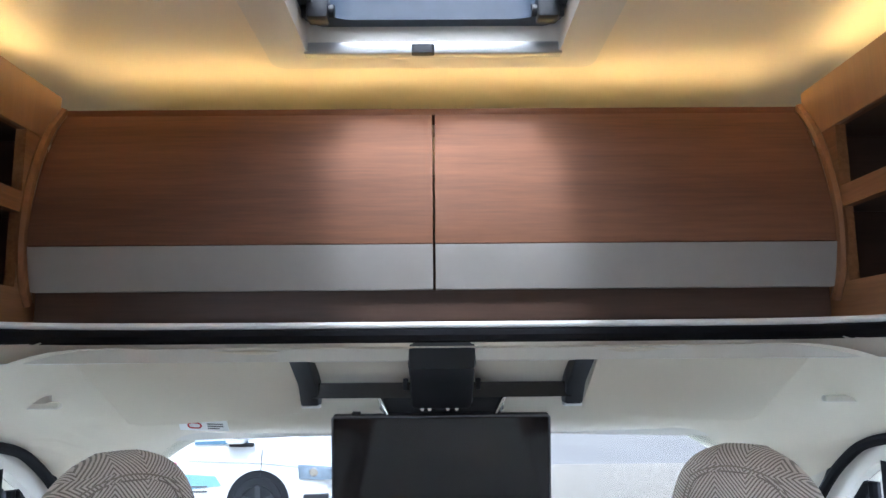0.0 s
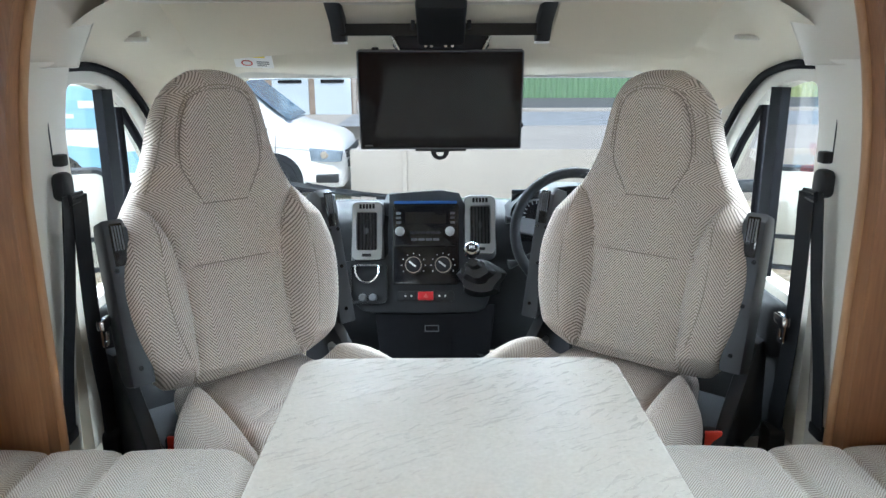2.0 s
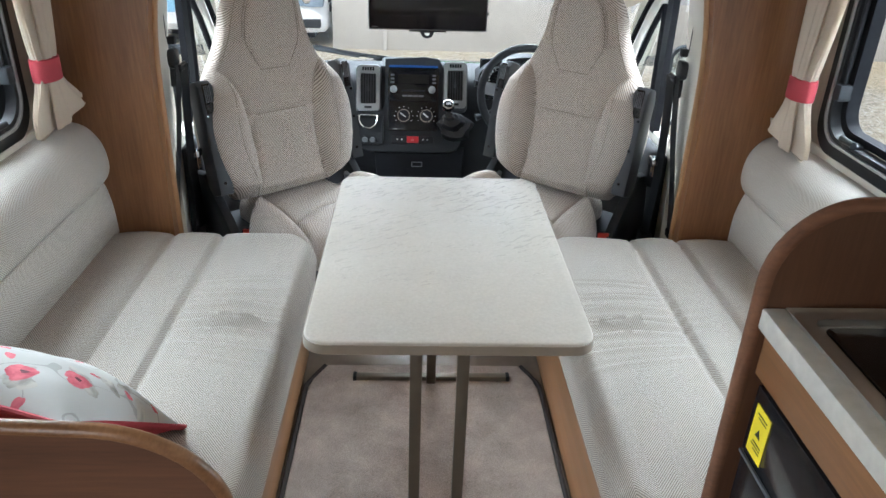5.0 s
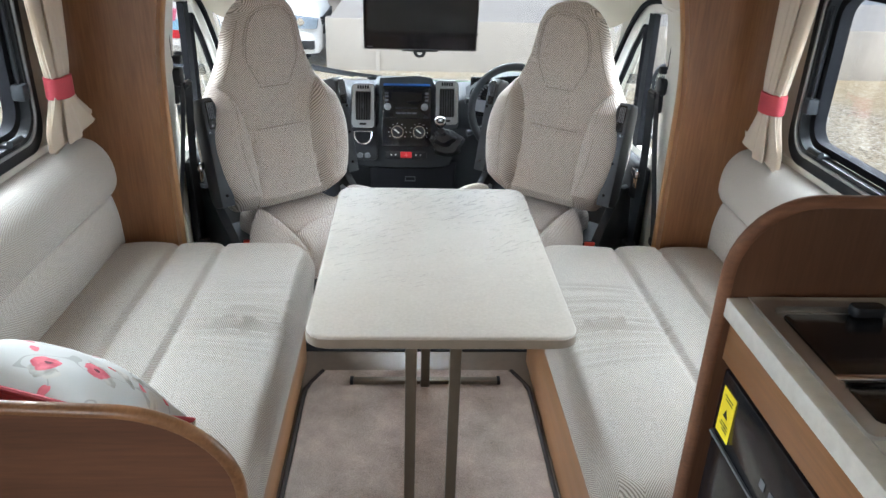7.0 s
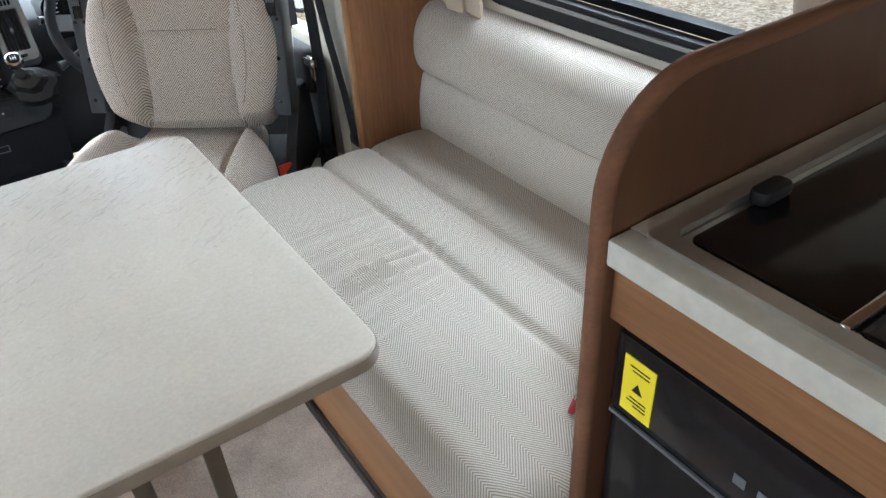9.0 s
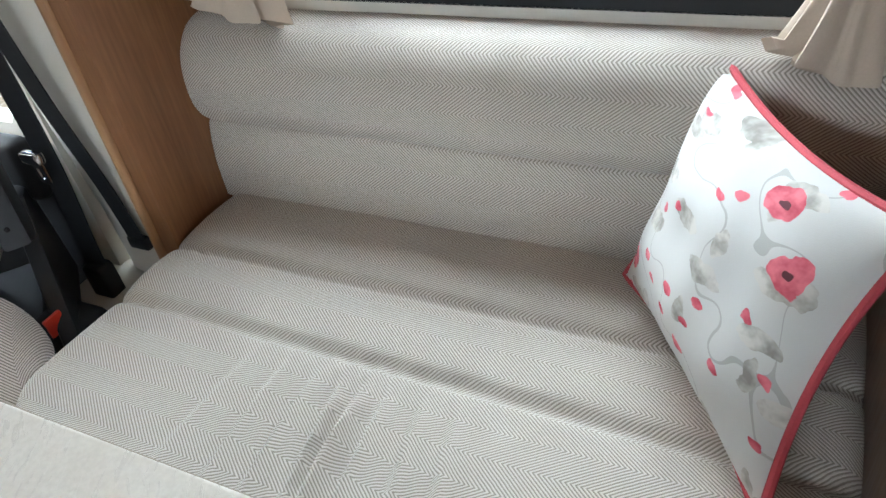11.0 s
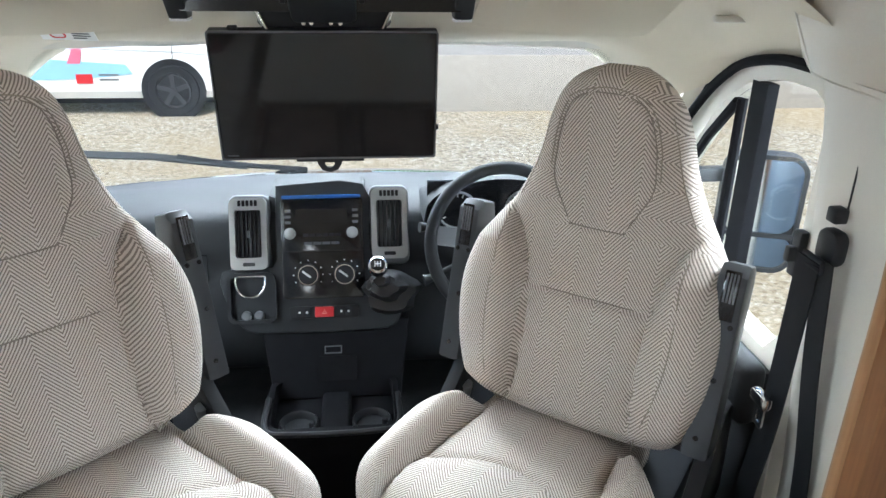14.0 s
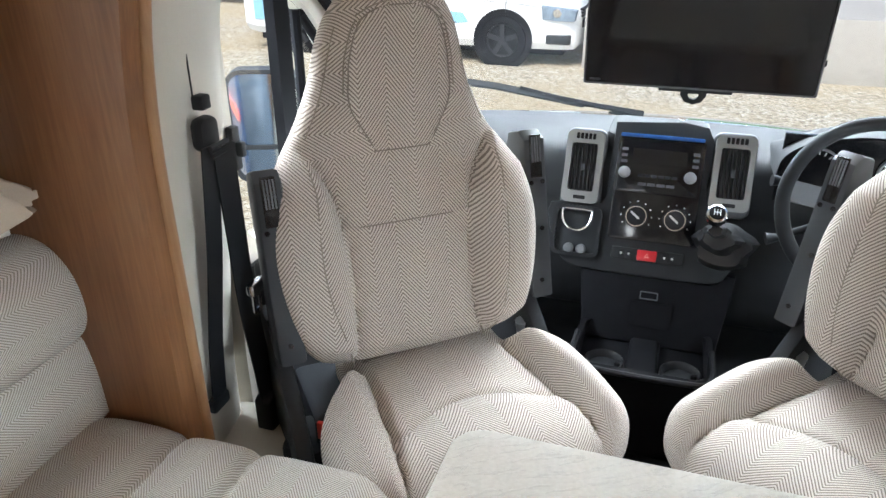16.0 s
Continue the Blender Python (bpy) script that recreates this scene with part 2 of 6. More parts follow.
STITCH = simple("stitching", (0.30, 0.25, 0.205), 0.9)
SEAM = simple("seam_thread", (0.27, 0.225, 0.19), 0.95)
ORANGE = simple("orange_red", (0.6, 0.08, 0.03), 0.4)
PIPING = simple("dark_binding", (0.03, 0.022, 0.02), 0.9)
MARK = simple("white_print", (0.75, 0.75, 0.75), 0.5, vary=0.0)
LED = emitter("warm_led", (1.0, 0.66, 0.22), 13.0)

# ---- shapes ----
WORLD = {}


def thing(name, place, label, category, group="", turn=0.0, kind=""):
    ob = new(name)
    ob.empty_display_size = 0.1
    ob.matrix_world = pose(*place, 0, 0, turn)
    WORLD[ob.name] = pose(*place, 0, 0, turn)
    return tagged(ob, label, category, group, kind)


def mesh_of(name, bm, mat, sharp=38.0, box_uv=0):
    if box_uv:
        lay = bm.loops.layers.uv.verify()
        bm.normal_update()
        for f in bm.faces:
            n = f.normal
            ax = max(range(3), key=lambda i: abs(n[i]))
            for l in f.loops:
                x, y, z = l.vert.co
                l[lay].uv = ((y, z) if ax == 0 else (x, z) if ax == 1 else ((y, x) if box_uv == 2 else (x, y)))
    bm.normal_update()
    lim = radians(sharp)
    for f in bm.faces:
        f.smooth = True
    for e in bm.edges:
        if len(e.link_faces) == 2:
            e.smooth = e.calc_face_angle(0) < lim
    me = bpy.data.meshes.new(name)
    bm.to_mesh(me)
    bm.free()
    me.materials.append(mat)
    return me


def part(name, bm, mat, parent=None, label="", local=False, sharp=38.0, box_uv=0):
    """Links a bmesh as one mesh object under a thing or part. World coordinates unless local."""
    if parent is not None and not local:
        bmesh.ops.transform(bm, matrix=WORLD[parent.name].inverted(), verts=bm.verts)
    ob = new(name, mesh_of(name, bm, mat, sharp, box_uv))
    if parent is not None:
        ob.parent = parent
        WORLD[ob.name] = WORLD[parent.name]
    else:
        WORLD[ob.name] = Matrix.Identity(4)
    if label:
        ob["label"] = label
    return ob


def solid(name, bm, mat, label, category, kind="", group="", box_uv=0, sharp=38.0):
    """One-mesh thing or piece of the setting."""
    return tagged(part(name, bm, mat, box_uv=box_uv, sharp=sharp), label, category, group, kind)


def join(*bms):
    out = bmesh.new()
    for b in bms:
        me = bpy.data.meshes.new("tmp")
        b.to_mesh(me)
        out.from_mesh(me)
        bpy.data.meshes.remove(me)
        b.free()
    return out


def moved(bm, m):
    bmesh.ops.transform(bm, matrix=m, verts=bm.verts)
    return bm


def box(x0, x1, y0, y1, z0, z1, bev=0.0, seg=2):
    bm = bmesh.new()
    bmesh.ops.create_cube(bm, size=1)
    bmesh.ops.transform(bm, verts=bm.verts, matrix=Matrix.Translation(((x0 + x1) / 2, (y0 + y1) / 2, (z0 + z1) / 2)) @ Matrix.Diagonal((abs(x1 - x0), abs(y1 - y0), abs(z1 - z0), 1)))
    if bev:
        bmesh.ops.bevel(bm, geom=bm.edges[:], offset=bev, segments=seg, profile=0.5, affect="EDGES")
    return bm


def skin(rings, close_ring=True, close_path=False, caps=True):
    """A surface through rings of points of equal count."""
    bm = bmesh.new()
    rows = [[bm.verts.new(p) for p in r] for r in rings]
    n = len(rows[0])
    m = len(rows)
    for i in range(m if close_path else m - 1):
        a, b = rows[i], rows[(i + 1) % m]
        for j in range(n if close_ring else n - 1):
            k = (j + 1) % n
            bm.faces.new((a[j], a[k], b[k], b[j]))
    if caps and close_ring and not close_path:
        bm.faces.new(rows[0][::-1])
        bm.faces.new(rows[-1])
    bmesh.ops.recalc_face_normals(bm, faces=bm.faces[:])
    return bm


def smooth_path(pts, n=8):
    """Catmull-Rom points through pts."""
    p = [Vector(q) for q in pts]
    p = [2 * p[0] - p[1]] + p + [2 * p[-1] - p[-2]]
    out = []
    for i in range(1, len(p) - 2):
        for k in range(n):
            t = k / n
            a, b, c, d = p[i - 1], p[i], p[i + 1], p[i + 2]
            out.append(0.5 * (2 * b + (c - a) * t + (2 * a - 5 * b + 4 * c - d) * t * t + (3 * b - a - 3 * c + d) * t ** 3))
    out.append(p[-2])
    return out


def tube(pts, r, seg=8, closed=False, flat=None, up=None):
    """A round or flat (half-width, half-thickness) bar along points."""
    pts = [Vector(p) for p in pts]
    n = len(pts)
    rings = []
    side = None
    for i, p in enumerate(pts):
        if closed:
            d = pts[(i + 1) % n] - pts[i - 1]
        else:
            d = pts[min(i + 1, n - 1)] - pts[max(i - 1, 0)]
        d.normalize()
        if up is not None:
            side = Vector(up).cross(d)
        elif side is None:
            side = d.orthogonal()
        side = (side - d * side.dot(d)).normalized()
        top = d.cross(side)
        if flat:
            w, h = flat
            rings.append([p + side * a * w + top * b * h for a, b in ((-1, -1), (1, -1), (1, 1), (-1, 1))])
        else:
            rr = r[i] if isinstance(r, (list, tuple)) else r
            rings.append([p + (side * math.cos(a) + top * math.sin(a)) * rr for a in (2 * math.pi * k / seg for k in range(seg))])
    return skin(rings, close_path=closed)


def cyl(a, b, r, seg=20, r2=None, bev=0.0):
    bm = tube([a, b], [r, r if r2 is None else r2], seg)
    if bev:
        rim = [e for e in bm.edges if any(len(f.verts) > 4 for f in e.link_faces)]
        bmesh.ops.bevel(bm, geom=rim, offset=bev, segments=2, profile=0.5, affect="EDGES")
    return bm


def rounded(w, h, r, seg=6):
    """Outline of a rounded rectangle about the origin."""
    out = []
    for cx, cy, a0 in ((w - r, h - r, 0), (-w + r, h - r, 90), (-w + r, -h + r, 180), (w - r, -h + r, 270)):
        for k in range(seg + 1):
            a = radians(a0 + 90 * k / seg)
            out.append((cx + r * math.cos(a), cy + r * math.sin(a)))
    return out


def prism(outline, lo, hi, m=None, bev=0.0, seg=2):
    """The outline in x, y, from z = lo to hi, then set at pose m."""
    bm = skin([[(x, y, lo) for x, y in outline], [(x, y, hi) for x, y in outline]])
    if bev:
        rim = [e for e in bm.edges if abs(e.verts[0].co.z - e.verts[1].co.z) < 1e-7]
        bmesh.ops.bevel(bm, geom=rim, offset=bev, segments=seg, profile=0.5, affect="EDGES")
    return moved(bm, m) if m is not None else bm


def frame_ring(outer, inner, lo, hi, m=None):
    """A flat frame between two outlines of equal count."""
    r = [[(x, y, lo) for x, y in outer], [(x, y, hi) for x, y in outer], [(x, y, hi) for x, y in inner], [(x, y, lo) for x, y in inner]]
    bm = skin([[r[k][i] for k in range(4)] for i in range(len(outer))], close_path=True)
    return moved(bm, m) if m is not None else bm


FACE_X = Matrix(((0, 0, 1, 0), (1, 0, 0, 0), (0, 1, 0, 0), (0, 0, 0, 1)))   # outline (y, z), depth along x
FACE_Y = Matrix(((1, 0, 0, 0), (0, 0, 1, 0), (0, 1, 0, 0), (0, 0, 0, 1)))   # outline (x, z), depth along y


def at_x(x, y, z):
    return Matrix.Translation((x, y, z)) @ FACE_X


def at_y(x, y, z):
    return Matrix.Translation((x, y, z)) @ FACE_Y


def lerp_table(table, v):
    for (a, p), (b, q) in zip(table, table[1:]):
        if v <= b:
            t = (v - a) / (b - a)
            t = max(0.0, min(1.0, t))
            return p + (q - p) * t
    return table[-1][1]


def soft_table(table, v):
    """Smooth curve through the table."""
    n = len(table)
    for i in range(n - 1):
        a, b = table[i], table[i + 1]
        if v <= b[0] or i == n - 2:
            pa = table[max(i - 1, 0)]
            pb = table[min(i + 2, n - 1)]
            h = b[0] - a[0]
            t = max(0.0, min(1.0, (v - a[0]) / h))
            ma = (b[1] - pa[1]) / (b[0] - pa[0]) * h
            mb = (pb[1] - a[1]) / (pb[0] - a[0]) * h
            return (2 * t**3 - 3 * t**2 + 1) * a[1] + (t**3 - 2 * t**2 + t) * ma + (-2 * t**3 + 3 * t**2) * b[1] + (t**3 - t**2) * mb


def dip(d, width):
    return math.exp(-(d / width) ** 2)


def seg_dist(px, py, ax, ay, bx, by):
    dx, dy = bx - ax, by - ay
    t = max(0.0, min(1.0, ((px - ax) * dx + (py - ay) * dy) / (dx * dx + dy * dy)))
    return math.hypot(px - ax - t * dx, py - ay - t * dy)

# ---- the shell of the vehicle ----
XL, XR, YB, YF, ZC = -1.08, 1.16, -3.3, 0.78, 1.98
MID = 0.035
FLOOR_Y = 0.80


def holed_wall(x0, x1, y0, y1, z0, z1, holes):
    """A wall along y from y0 to y1, with openings (ya, yb, za, zb) in order of y."""
    pieces, y = [], y0
    for ya, yb, za, zb in holes:
        pieces += [box(x0, x1, y, ya, z0, z1), box(x0, x1, ya, yb, z0, za), box(x0, x1, ya, yb, zb, z1)]
        y = yb
    pieces.append(box(x0, x1, y, y1, z0, z1))
    return join(*pieces)


WIN_Y0, WIN_Y1, WIN_Z0, WIN_Z1 = -0.32, 0.60, 0.86, 1.36
# the rear opening in each side wall is unseen, added for its fill lamp
solid("wall_east", holed_wall(XR, XR + 0.04, YB, YF, -0.05, ZC, [(-2.4, -1.5, 1.0, 1.5), (WIN_Y0, WIN_Y1, WIN_Z0, WIN_Z1)]), WALL_CLOTH, "beige lined side wall with a window opening", "wall", "structure")
solid("wall_west", holed_wall(XL - 0.04, XL, YB, YF, -0.05, ZC, [(-2.2, -1.6, 0.5, 1.6), (WIN_Y0, WIN_Y1 - 0.02, WIN_Z0, WIN_Z1)]), WALL_CLOTH, "beige lined side wall with a window opening", "wall", "structure")
solid("wall_south", box(XL, XR, YB - 0.04, YB, -0.05, ZC), WALL_CLOTH, "beige lined rear wall", "wall", "structure")
solid("floor", box(XL, XR, YB, FLOOR_Y, -0.05, -0.004), simple("vinyl_floor", (0.20, 0.15, 0.11), 0.45), "brown vinyl floor of the living area", "floor", "structure")
solid("cab_floor", box(-0.95, 1.02, FLOOR_Y, 2.3, -0.05, 0.0), CAB_CARPET, "black carpeted cab floor", "floor", "structure")

HX0, HX1, HY0, HY1 = -0.262, 0.302, 0.625, 1.27
solid("ceiling", join(box(XL, HX0, YB, 1.9, ZC, ZC + 0.04), box(HX1, XR, YB, 1.9, ZC, ZC + 0.04), box(HX0, HX1, HY1, 1.9, ZC, ZC + 0.04),
                      box(HX0, HX1, YB, HY0, ZC, ZC + 0.04)), CEILING, "plain beige ceiling panel with a roof hatch", "ceiling", "structure")
solid("luton_wall_east", box(XR, XR + 0.04, YF, 1.9, 1.40, ZC), WALL_CLOTH, "beige side wall above the cab", "wall", "structure")
solid("luton_wall_west", box(XL - 0.04, XL, YF, 1.9, 1.40, ZC), WALL_CLOTH, "beige side wall above the cab", "wall", "structure")
solid("wall_north", box(XL, XR, 1.86, 1.90, 1.45, ZC), CEILING, "beige front wall above the cab", "wall", "structure")
solid("outer_skin_east", join(box(XR + 0.045, XR + 0.06, YB, 0.95, -0.35, 0.80), box(XR + 0.045, XR + 0.06, YB, WIN_Y0 - 0.02, 0.80, 2.0)), NAVY, "dark blue outer side panel", "wall", "structure")
solid("outer_skin_west", join(box(XL - 0.06, XL - 0.045, YB, 0.95, -0.35, 0.80), box(XL - 0.06, XL - 0.045, WIN_Y1 + 0.06, 0.95, 0.8, 2.0)), NAVY, "dark blue outer side panel", "wall", "structure")
solid("stripe_east", box(XR + 0.061, XR + 0.064, YB, 0.95, 0.52, 0.56), ORANGE, "orange-red side stripe", "trim", "structure")
solid("stripe_west", box(XL - 0.064, XL - 0.061, YB, 0.95, 0.52, 0.56), ORANGE, "orange-red side stripe", "trim", "structure")


def roof_hatch():
    cx, cy = (HX0 + HX1) / 2, (HY0 + HY1) / 2
    w, d = (HX1 - HX0) / 2, (HY1 - HY0) / 2
    h = thing("roof_hatch", (cx, cy, ZC), "open beige framed roof hatch with clear dome", "roof hatch")
    part("frame", frame_ring(rounded(w + 0.045, d + 0.04, 0.03), rounded(w - 0.035, d - 0.035, 0.02), -0.025, 0.05), CREAM_TRIM, h, local=True)
    part("seal", frame_ring(rounded(w - 0.03, d - 0.03, 0.06), rounded(w - 0.060, d - 0.065, 0.07), 0.03, 0.085), simple("blue_black_seal", (0.03, 0.04, 0.06), 0.3), h, "dark rubber seal", local=True)
    part("blind_rail", moved(box(-w + 0.03, w - 0.03, d - 0.045, d - 0.02, -0.03, -0.005, 0.004), Matrix()), SILVER, h, "grey aluminium blind rail", local=True)
    part("blind_pull", prism(rounded(0.022, 0.008, 0.006), -0.012, 0.006, Matrix.Translation((-0.02, d - 0.05, -0.022))), DARK_SOFT, h, local=True)
    for s in (-1, 1):
        part("hinge", join(box(s * (w - 0.09), s * (w - 0.05), d - 0.14, d - 0.10, 0.0, 0.05, 0.006), cyl((s * (w - 0.10), d - 0.12, 0.02), (s * (w - 0.04), d - 0.12, 0.02), 0.012, 12)), DARK, h, "black stay hinge", local=True)
    dome = []
    for k, (sc, z) in enumerate(((1.0, 0.10), (0.99, 0.14), (0.93, 0.17), (0.8, 0.18))):
        dome.append([(x * sc, y * sc, z) for x, y in rounded(w + 0.01, d + 0.01, 0.06)])
    ob = part("dome", skin(dome), WINDOW_GLASS, h, "clear acrylic dome", local=True)
    ob.visible_shadow = False
    return h


roof_hatch()


def side_window(x, sgn, y0, y1, z0, z1):
    cy, cz, w, h = (y0 + y1) / 2, (z0 + z1) / 2, (y1 - y0) / 2, (z1 - z0) / 2
    win = thing("window_1" if sgn > 0 else "window_2", (x, cy, z0), "black framed side window with acrylic pane", "window", kind="structure")
    part("window_frame", frame_ring(rounded(w + 0.03, h + 0.03, 0.09), rounded(w - 0.025, h - 0.025, 0.07), -0.012 * sgn, 0.02 * sgn, at_x(x, cy, cz)), DARK, win)
    part("blind_track", frame_ring(rounded(w - 0.004, h - 0.004, 0.085), rounded(w - 0.012, h - 0.012, 0.08), -0.018 * sgn, -0.010 * sgn, at_x(x, cy, cz)), SILVER, win, "thin silver blind track")
    part("inner_seal", frame_ring(rounded(w - 0.03, h - 0.03, 0.075), rounded(w - 0.055, h - 0.05, 0.06), 0.012 * sgn, 0.05 * sgn, at_x(x, cy, cz)), RUBBER, win)
    g = part("pane", prism(rounded(w + 0.01, h + 0.01, 0.08), 0.045, 0.052, at_x(x, cy, cz) if sgn > 0 else at_x(x - 0.097, cy, cz)), WINDOW_GLASS, win)
    g.visible_shadow = False
    for yy in (y0 + 0.16, y1 - 0.16):
        part("latch", join(box(x - 0.03, x + 0.03, yy - 0.018, yy + 0.018, z0 + 0.02, z0 + 0.035, 0.004), cyl((x - 0.025 * sgn, yy - 0.03, z0 + 0.04), (x - 0.025 * sgn, yy + 0.03, z0 + 0.04), 0.009, 10)), DARK, win, "black window catch")
    part("stay", join(cyl((x, y1 - 0.035, z0 + 0.16), (x, y1 - 0.035, z0 + 0.42), 0.006, 8), box(x - 0.02, x + 0.02, y1 - 0.055, y1 - 0.02, z0 + 0.12, z0 + 0.165, 0.005)), DARK_SOFT, win, "black friction stay")
    return win


side_window(XR, 1, WIN_Y0, WIN_Y1, WIN_Z0, WIN_Z1)
side_window(XL, -1, WIN_Y0, WIN_Y1 - 0.02, WIN_Z0, WIN_Z1)
for nm, xx, s in (("window_ledge_east", XR, -1), ("window_ledge_west", XL, 1)):
    solid(nm, box(xx + s * 0.001, xx + s * 0.012, -0.40, 0.76, 0.775, 0.835, 0.003), CREAM_TRIM, "cream ledge strip under the window", "trim", "structure")


def window_blind(x, y0, y1, z):
    """Pleated blind pushed up under its cassette."""
    b = thing("window_blind", (x, (y0 + y1) / 2, z), "grey pleated blind pushed up at the window top", "blind")
    part("cassette", box(x - 0.040, x - 0.002, y0, y1, z - 0.012, z + 0.045, 0.008), CREAM_TRIM, b)
    for k in range(4):
        part("pleat", box(x - 0.034 - 0.004 * (k % 2), x - 0.006, y0 + 0.01, y1 - 0.01, z - 0.019 - 0.008 * k, z - 0.013 - 0.008 * k, 0.002), BLIND, b, "grey cloth pleat")
    part("bottom_bar", box(x - 0.036, x - 0.004, y0 + 0.01, y1 - 0.01, z - 0.053, z - 0.045, 0.003), SILVER, b, "grey aluminium bar")
    return b


BLIND = simple("grey_blind_cloth", (0.34, 0.33, 0.31), 0.85, vary=0.08, scale=200)
window_blind(XR, WIN_Y0 - 0.02, WIN_Y1 - 0.03, WIN_Z1 + 0.03)


def pillar_panel(name, x_in, x_out, y):
    """Full-height wooden end panel between lounge and cab, with a gently curved inner edge."""
    inner = [(x_in + (0.0 if z < 0.9 else math.copysign(0.10, x_in - 0.04) * -((z - 0.9) / 0.55) ** 2.2), z) for z in [0.10 + 0.05 * k for k in range(28)]]
    outline = inner + [(x_out, 1.45), (x_out, 0.10)]
    t = thing(name, ((x_in + x_out) / 2, y, 0.0), "tall cherry wood end panel between lounge and cab", "panel")
    part("board", prism(outline, 0, 0.060, at_y(0, y, 0)), WOOD_Z, t)
    part("edging", tube([(x, y + 0.052, z) for x, z in inner], 0.0115, 10), WOOD_PALE, t, "paler rounded wood edging")
    return t


pillar_panel("end_panel", 0.862, XR, 0.765)
pillar_panel("end_panel", -0.782, XL, 0.765)

# ---- lockers over the cab ----
CUP = [(1.425, 1.262), (1.488, 1.246), (1.50, 1.242), (1.575, 1.222), (1.62, 1.222), (1.70, 1.24), (1.78, 1.275), (1.84, 1.31), (1.878, 1.345)]


def locker_face(x0, x1, z0, z1, proud, thick):
    prof = [(z0 + (z1 - z0) * k / 14) for k in range(15)]
    rings = []
    for z in prof:
        y = soft_table(CUP, z) - proud
        rings.append([(x0, y, z), (x1, y, z), (x1, y + thick, z), (x0, y + thick, z)])
    return skin(rings)


def overhead_locker():
    o = thing("overhead_locker", (MID - 0.015, 1.5, 1.40), "curved two-door wooden overhead locker above the cab", "cupboard")
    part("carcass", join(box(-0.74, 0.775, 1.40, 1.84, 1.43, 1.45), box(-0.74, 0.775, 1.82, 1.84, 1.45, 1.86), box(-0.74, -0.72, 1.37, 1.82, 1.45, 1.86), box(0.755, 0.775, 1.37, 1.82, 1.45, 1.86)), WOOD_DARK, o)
    for x0, x1 in ((-0.735, 0.0165), (0.0215, 0.772)):
        d = part("door", locker_face(x0, x1, 1.576, 1.862, 0.0, 0.018), WOOD_X, o, "brown wood door with pale lower band")
        part("lower_band", locker_face(x0, x1, 1.492, 1.574, 0.002, 0.02), PALE_DOOR, d, "pale grey laminate band")
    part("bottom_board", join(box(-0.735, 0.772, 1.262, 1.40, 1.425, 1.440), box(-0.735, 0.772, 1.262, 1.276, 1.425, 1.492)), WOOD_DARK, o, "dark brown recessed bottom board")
    part("top_board", box(-0.76, 0.80, 1.335, 1.40, 1.862, 1.878, 0.003), WOOD_X, o)
    return o


overhead_locker()


def side_locker(name, xf, xw):
    """Open-ended shelf unit along the side wall, with pigeonholes at the front."""
    s = 1 if xw > xf else -1
    o = thing(name, ((xf + xw) / 2, 0.6, 1.43), "cherry wood side locker with open pigeonholes", "cupboard", "side lockers")
    holes = [(1.50, 1.640), (1.680, 1.80)]
    front = join(box(xf, xf + 0.02 * s, -0.9, 0.80, 1.43, 1.90), box(xf, xf + 0.02 * s, 1.22, 1.30, 1.43, 1.90), box(xf, xf + 0.02 * s, 0.80, 1.22, 1.43, 1.50), box(xf, xf + 0.02 * s, 0.80, 1.22, 1.640, 1.680), box(xf, xf + 0.02 * s, 0.80, 1.22, 1.80, 1.90))
    part("front_board", front, WOOD_Y, o)
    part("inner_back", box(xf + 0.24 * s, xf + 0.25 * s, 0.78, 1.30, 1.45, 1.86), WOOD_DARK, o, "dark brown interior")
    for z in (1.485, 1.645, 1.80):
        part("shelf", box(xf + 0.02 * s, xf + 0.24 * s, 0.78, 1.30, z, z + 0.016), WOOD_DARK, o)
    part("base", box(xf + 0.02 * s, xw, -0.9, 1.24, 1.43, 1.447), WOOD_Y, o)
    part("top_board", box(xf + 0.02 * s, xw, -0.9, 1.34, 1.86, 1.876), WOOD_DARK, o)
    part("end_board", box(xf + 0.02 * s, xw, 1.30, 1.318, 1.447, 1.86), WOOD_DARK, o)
    part("valance", box(xf - 0.002 * s, xf + 0.012 * s, -0.9, 1.335, 1.80, 1.905, 0.003), WOOD_PALE, o)
    pts = [(xf - 0.004 * s, 1.262, 1.47), (xf - 0.004 * s, 1.235, 1.52), (xf - 0.004 * s, 1.225, 1.60), (xf - 0.004 * s, 1.24, 1.70), (xf - 0.004 * s, 1.28, 1.80), (xf - 0.004 * s, 1.34, 1.875)]
    part("lipping", tube(smooth_path(pts, 5), 0.011, 8), WOOD_Z, o, "rounded dark lipping")
    return o


side_locker("side_locker", -0.752, XL)
side_locker("side_locker", 0.788, XR)
# warm strip lamps hidden above the lockers
solid("led_strip", box(-0.72, 0.76, 1.384, 1.394, 1.880, 1.886), LED, "warm white light strip on the locker top", "lamp")
solid("led_strip", box(-0.80, -0.79, 0.2, 1.28, 1.908, 1.914), LED, "warm white light strip on the side locker", "lamp")
solid("led_strip", box(0.83, 0.84, 0.2, 1.28, 1.908, 1.914), LED, "warm white light strip on the side locker", "lamp")


# ---- trim round the cab opening and cab headlining ----
def opening_path(z):
    pts = [(-0.80, 0.80), (-0.785, 0.92), (-0.735, 1.04), (-0.655, 1.14), (-0.55, 1.185), (-0.30, 1.205), (0.035, 1.212)]
    right = [(0.07 - x, y) for x, y in pts[:-1]]
    return smooth_path([(x, y, z) for x, y in pts + right[::-1]], 6)


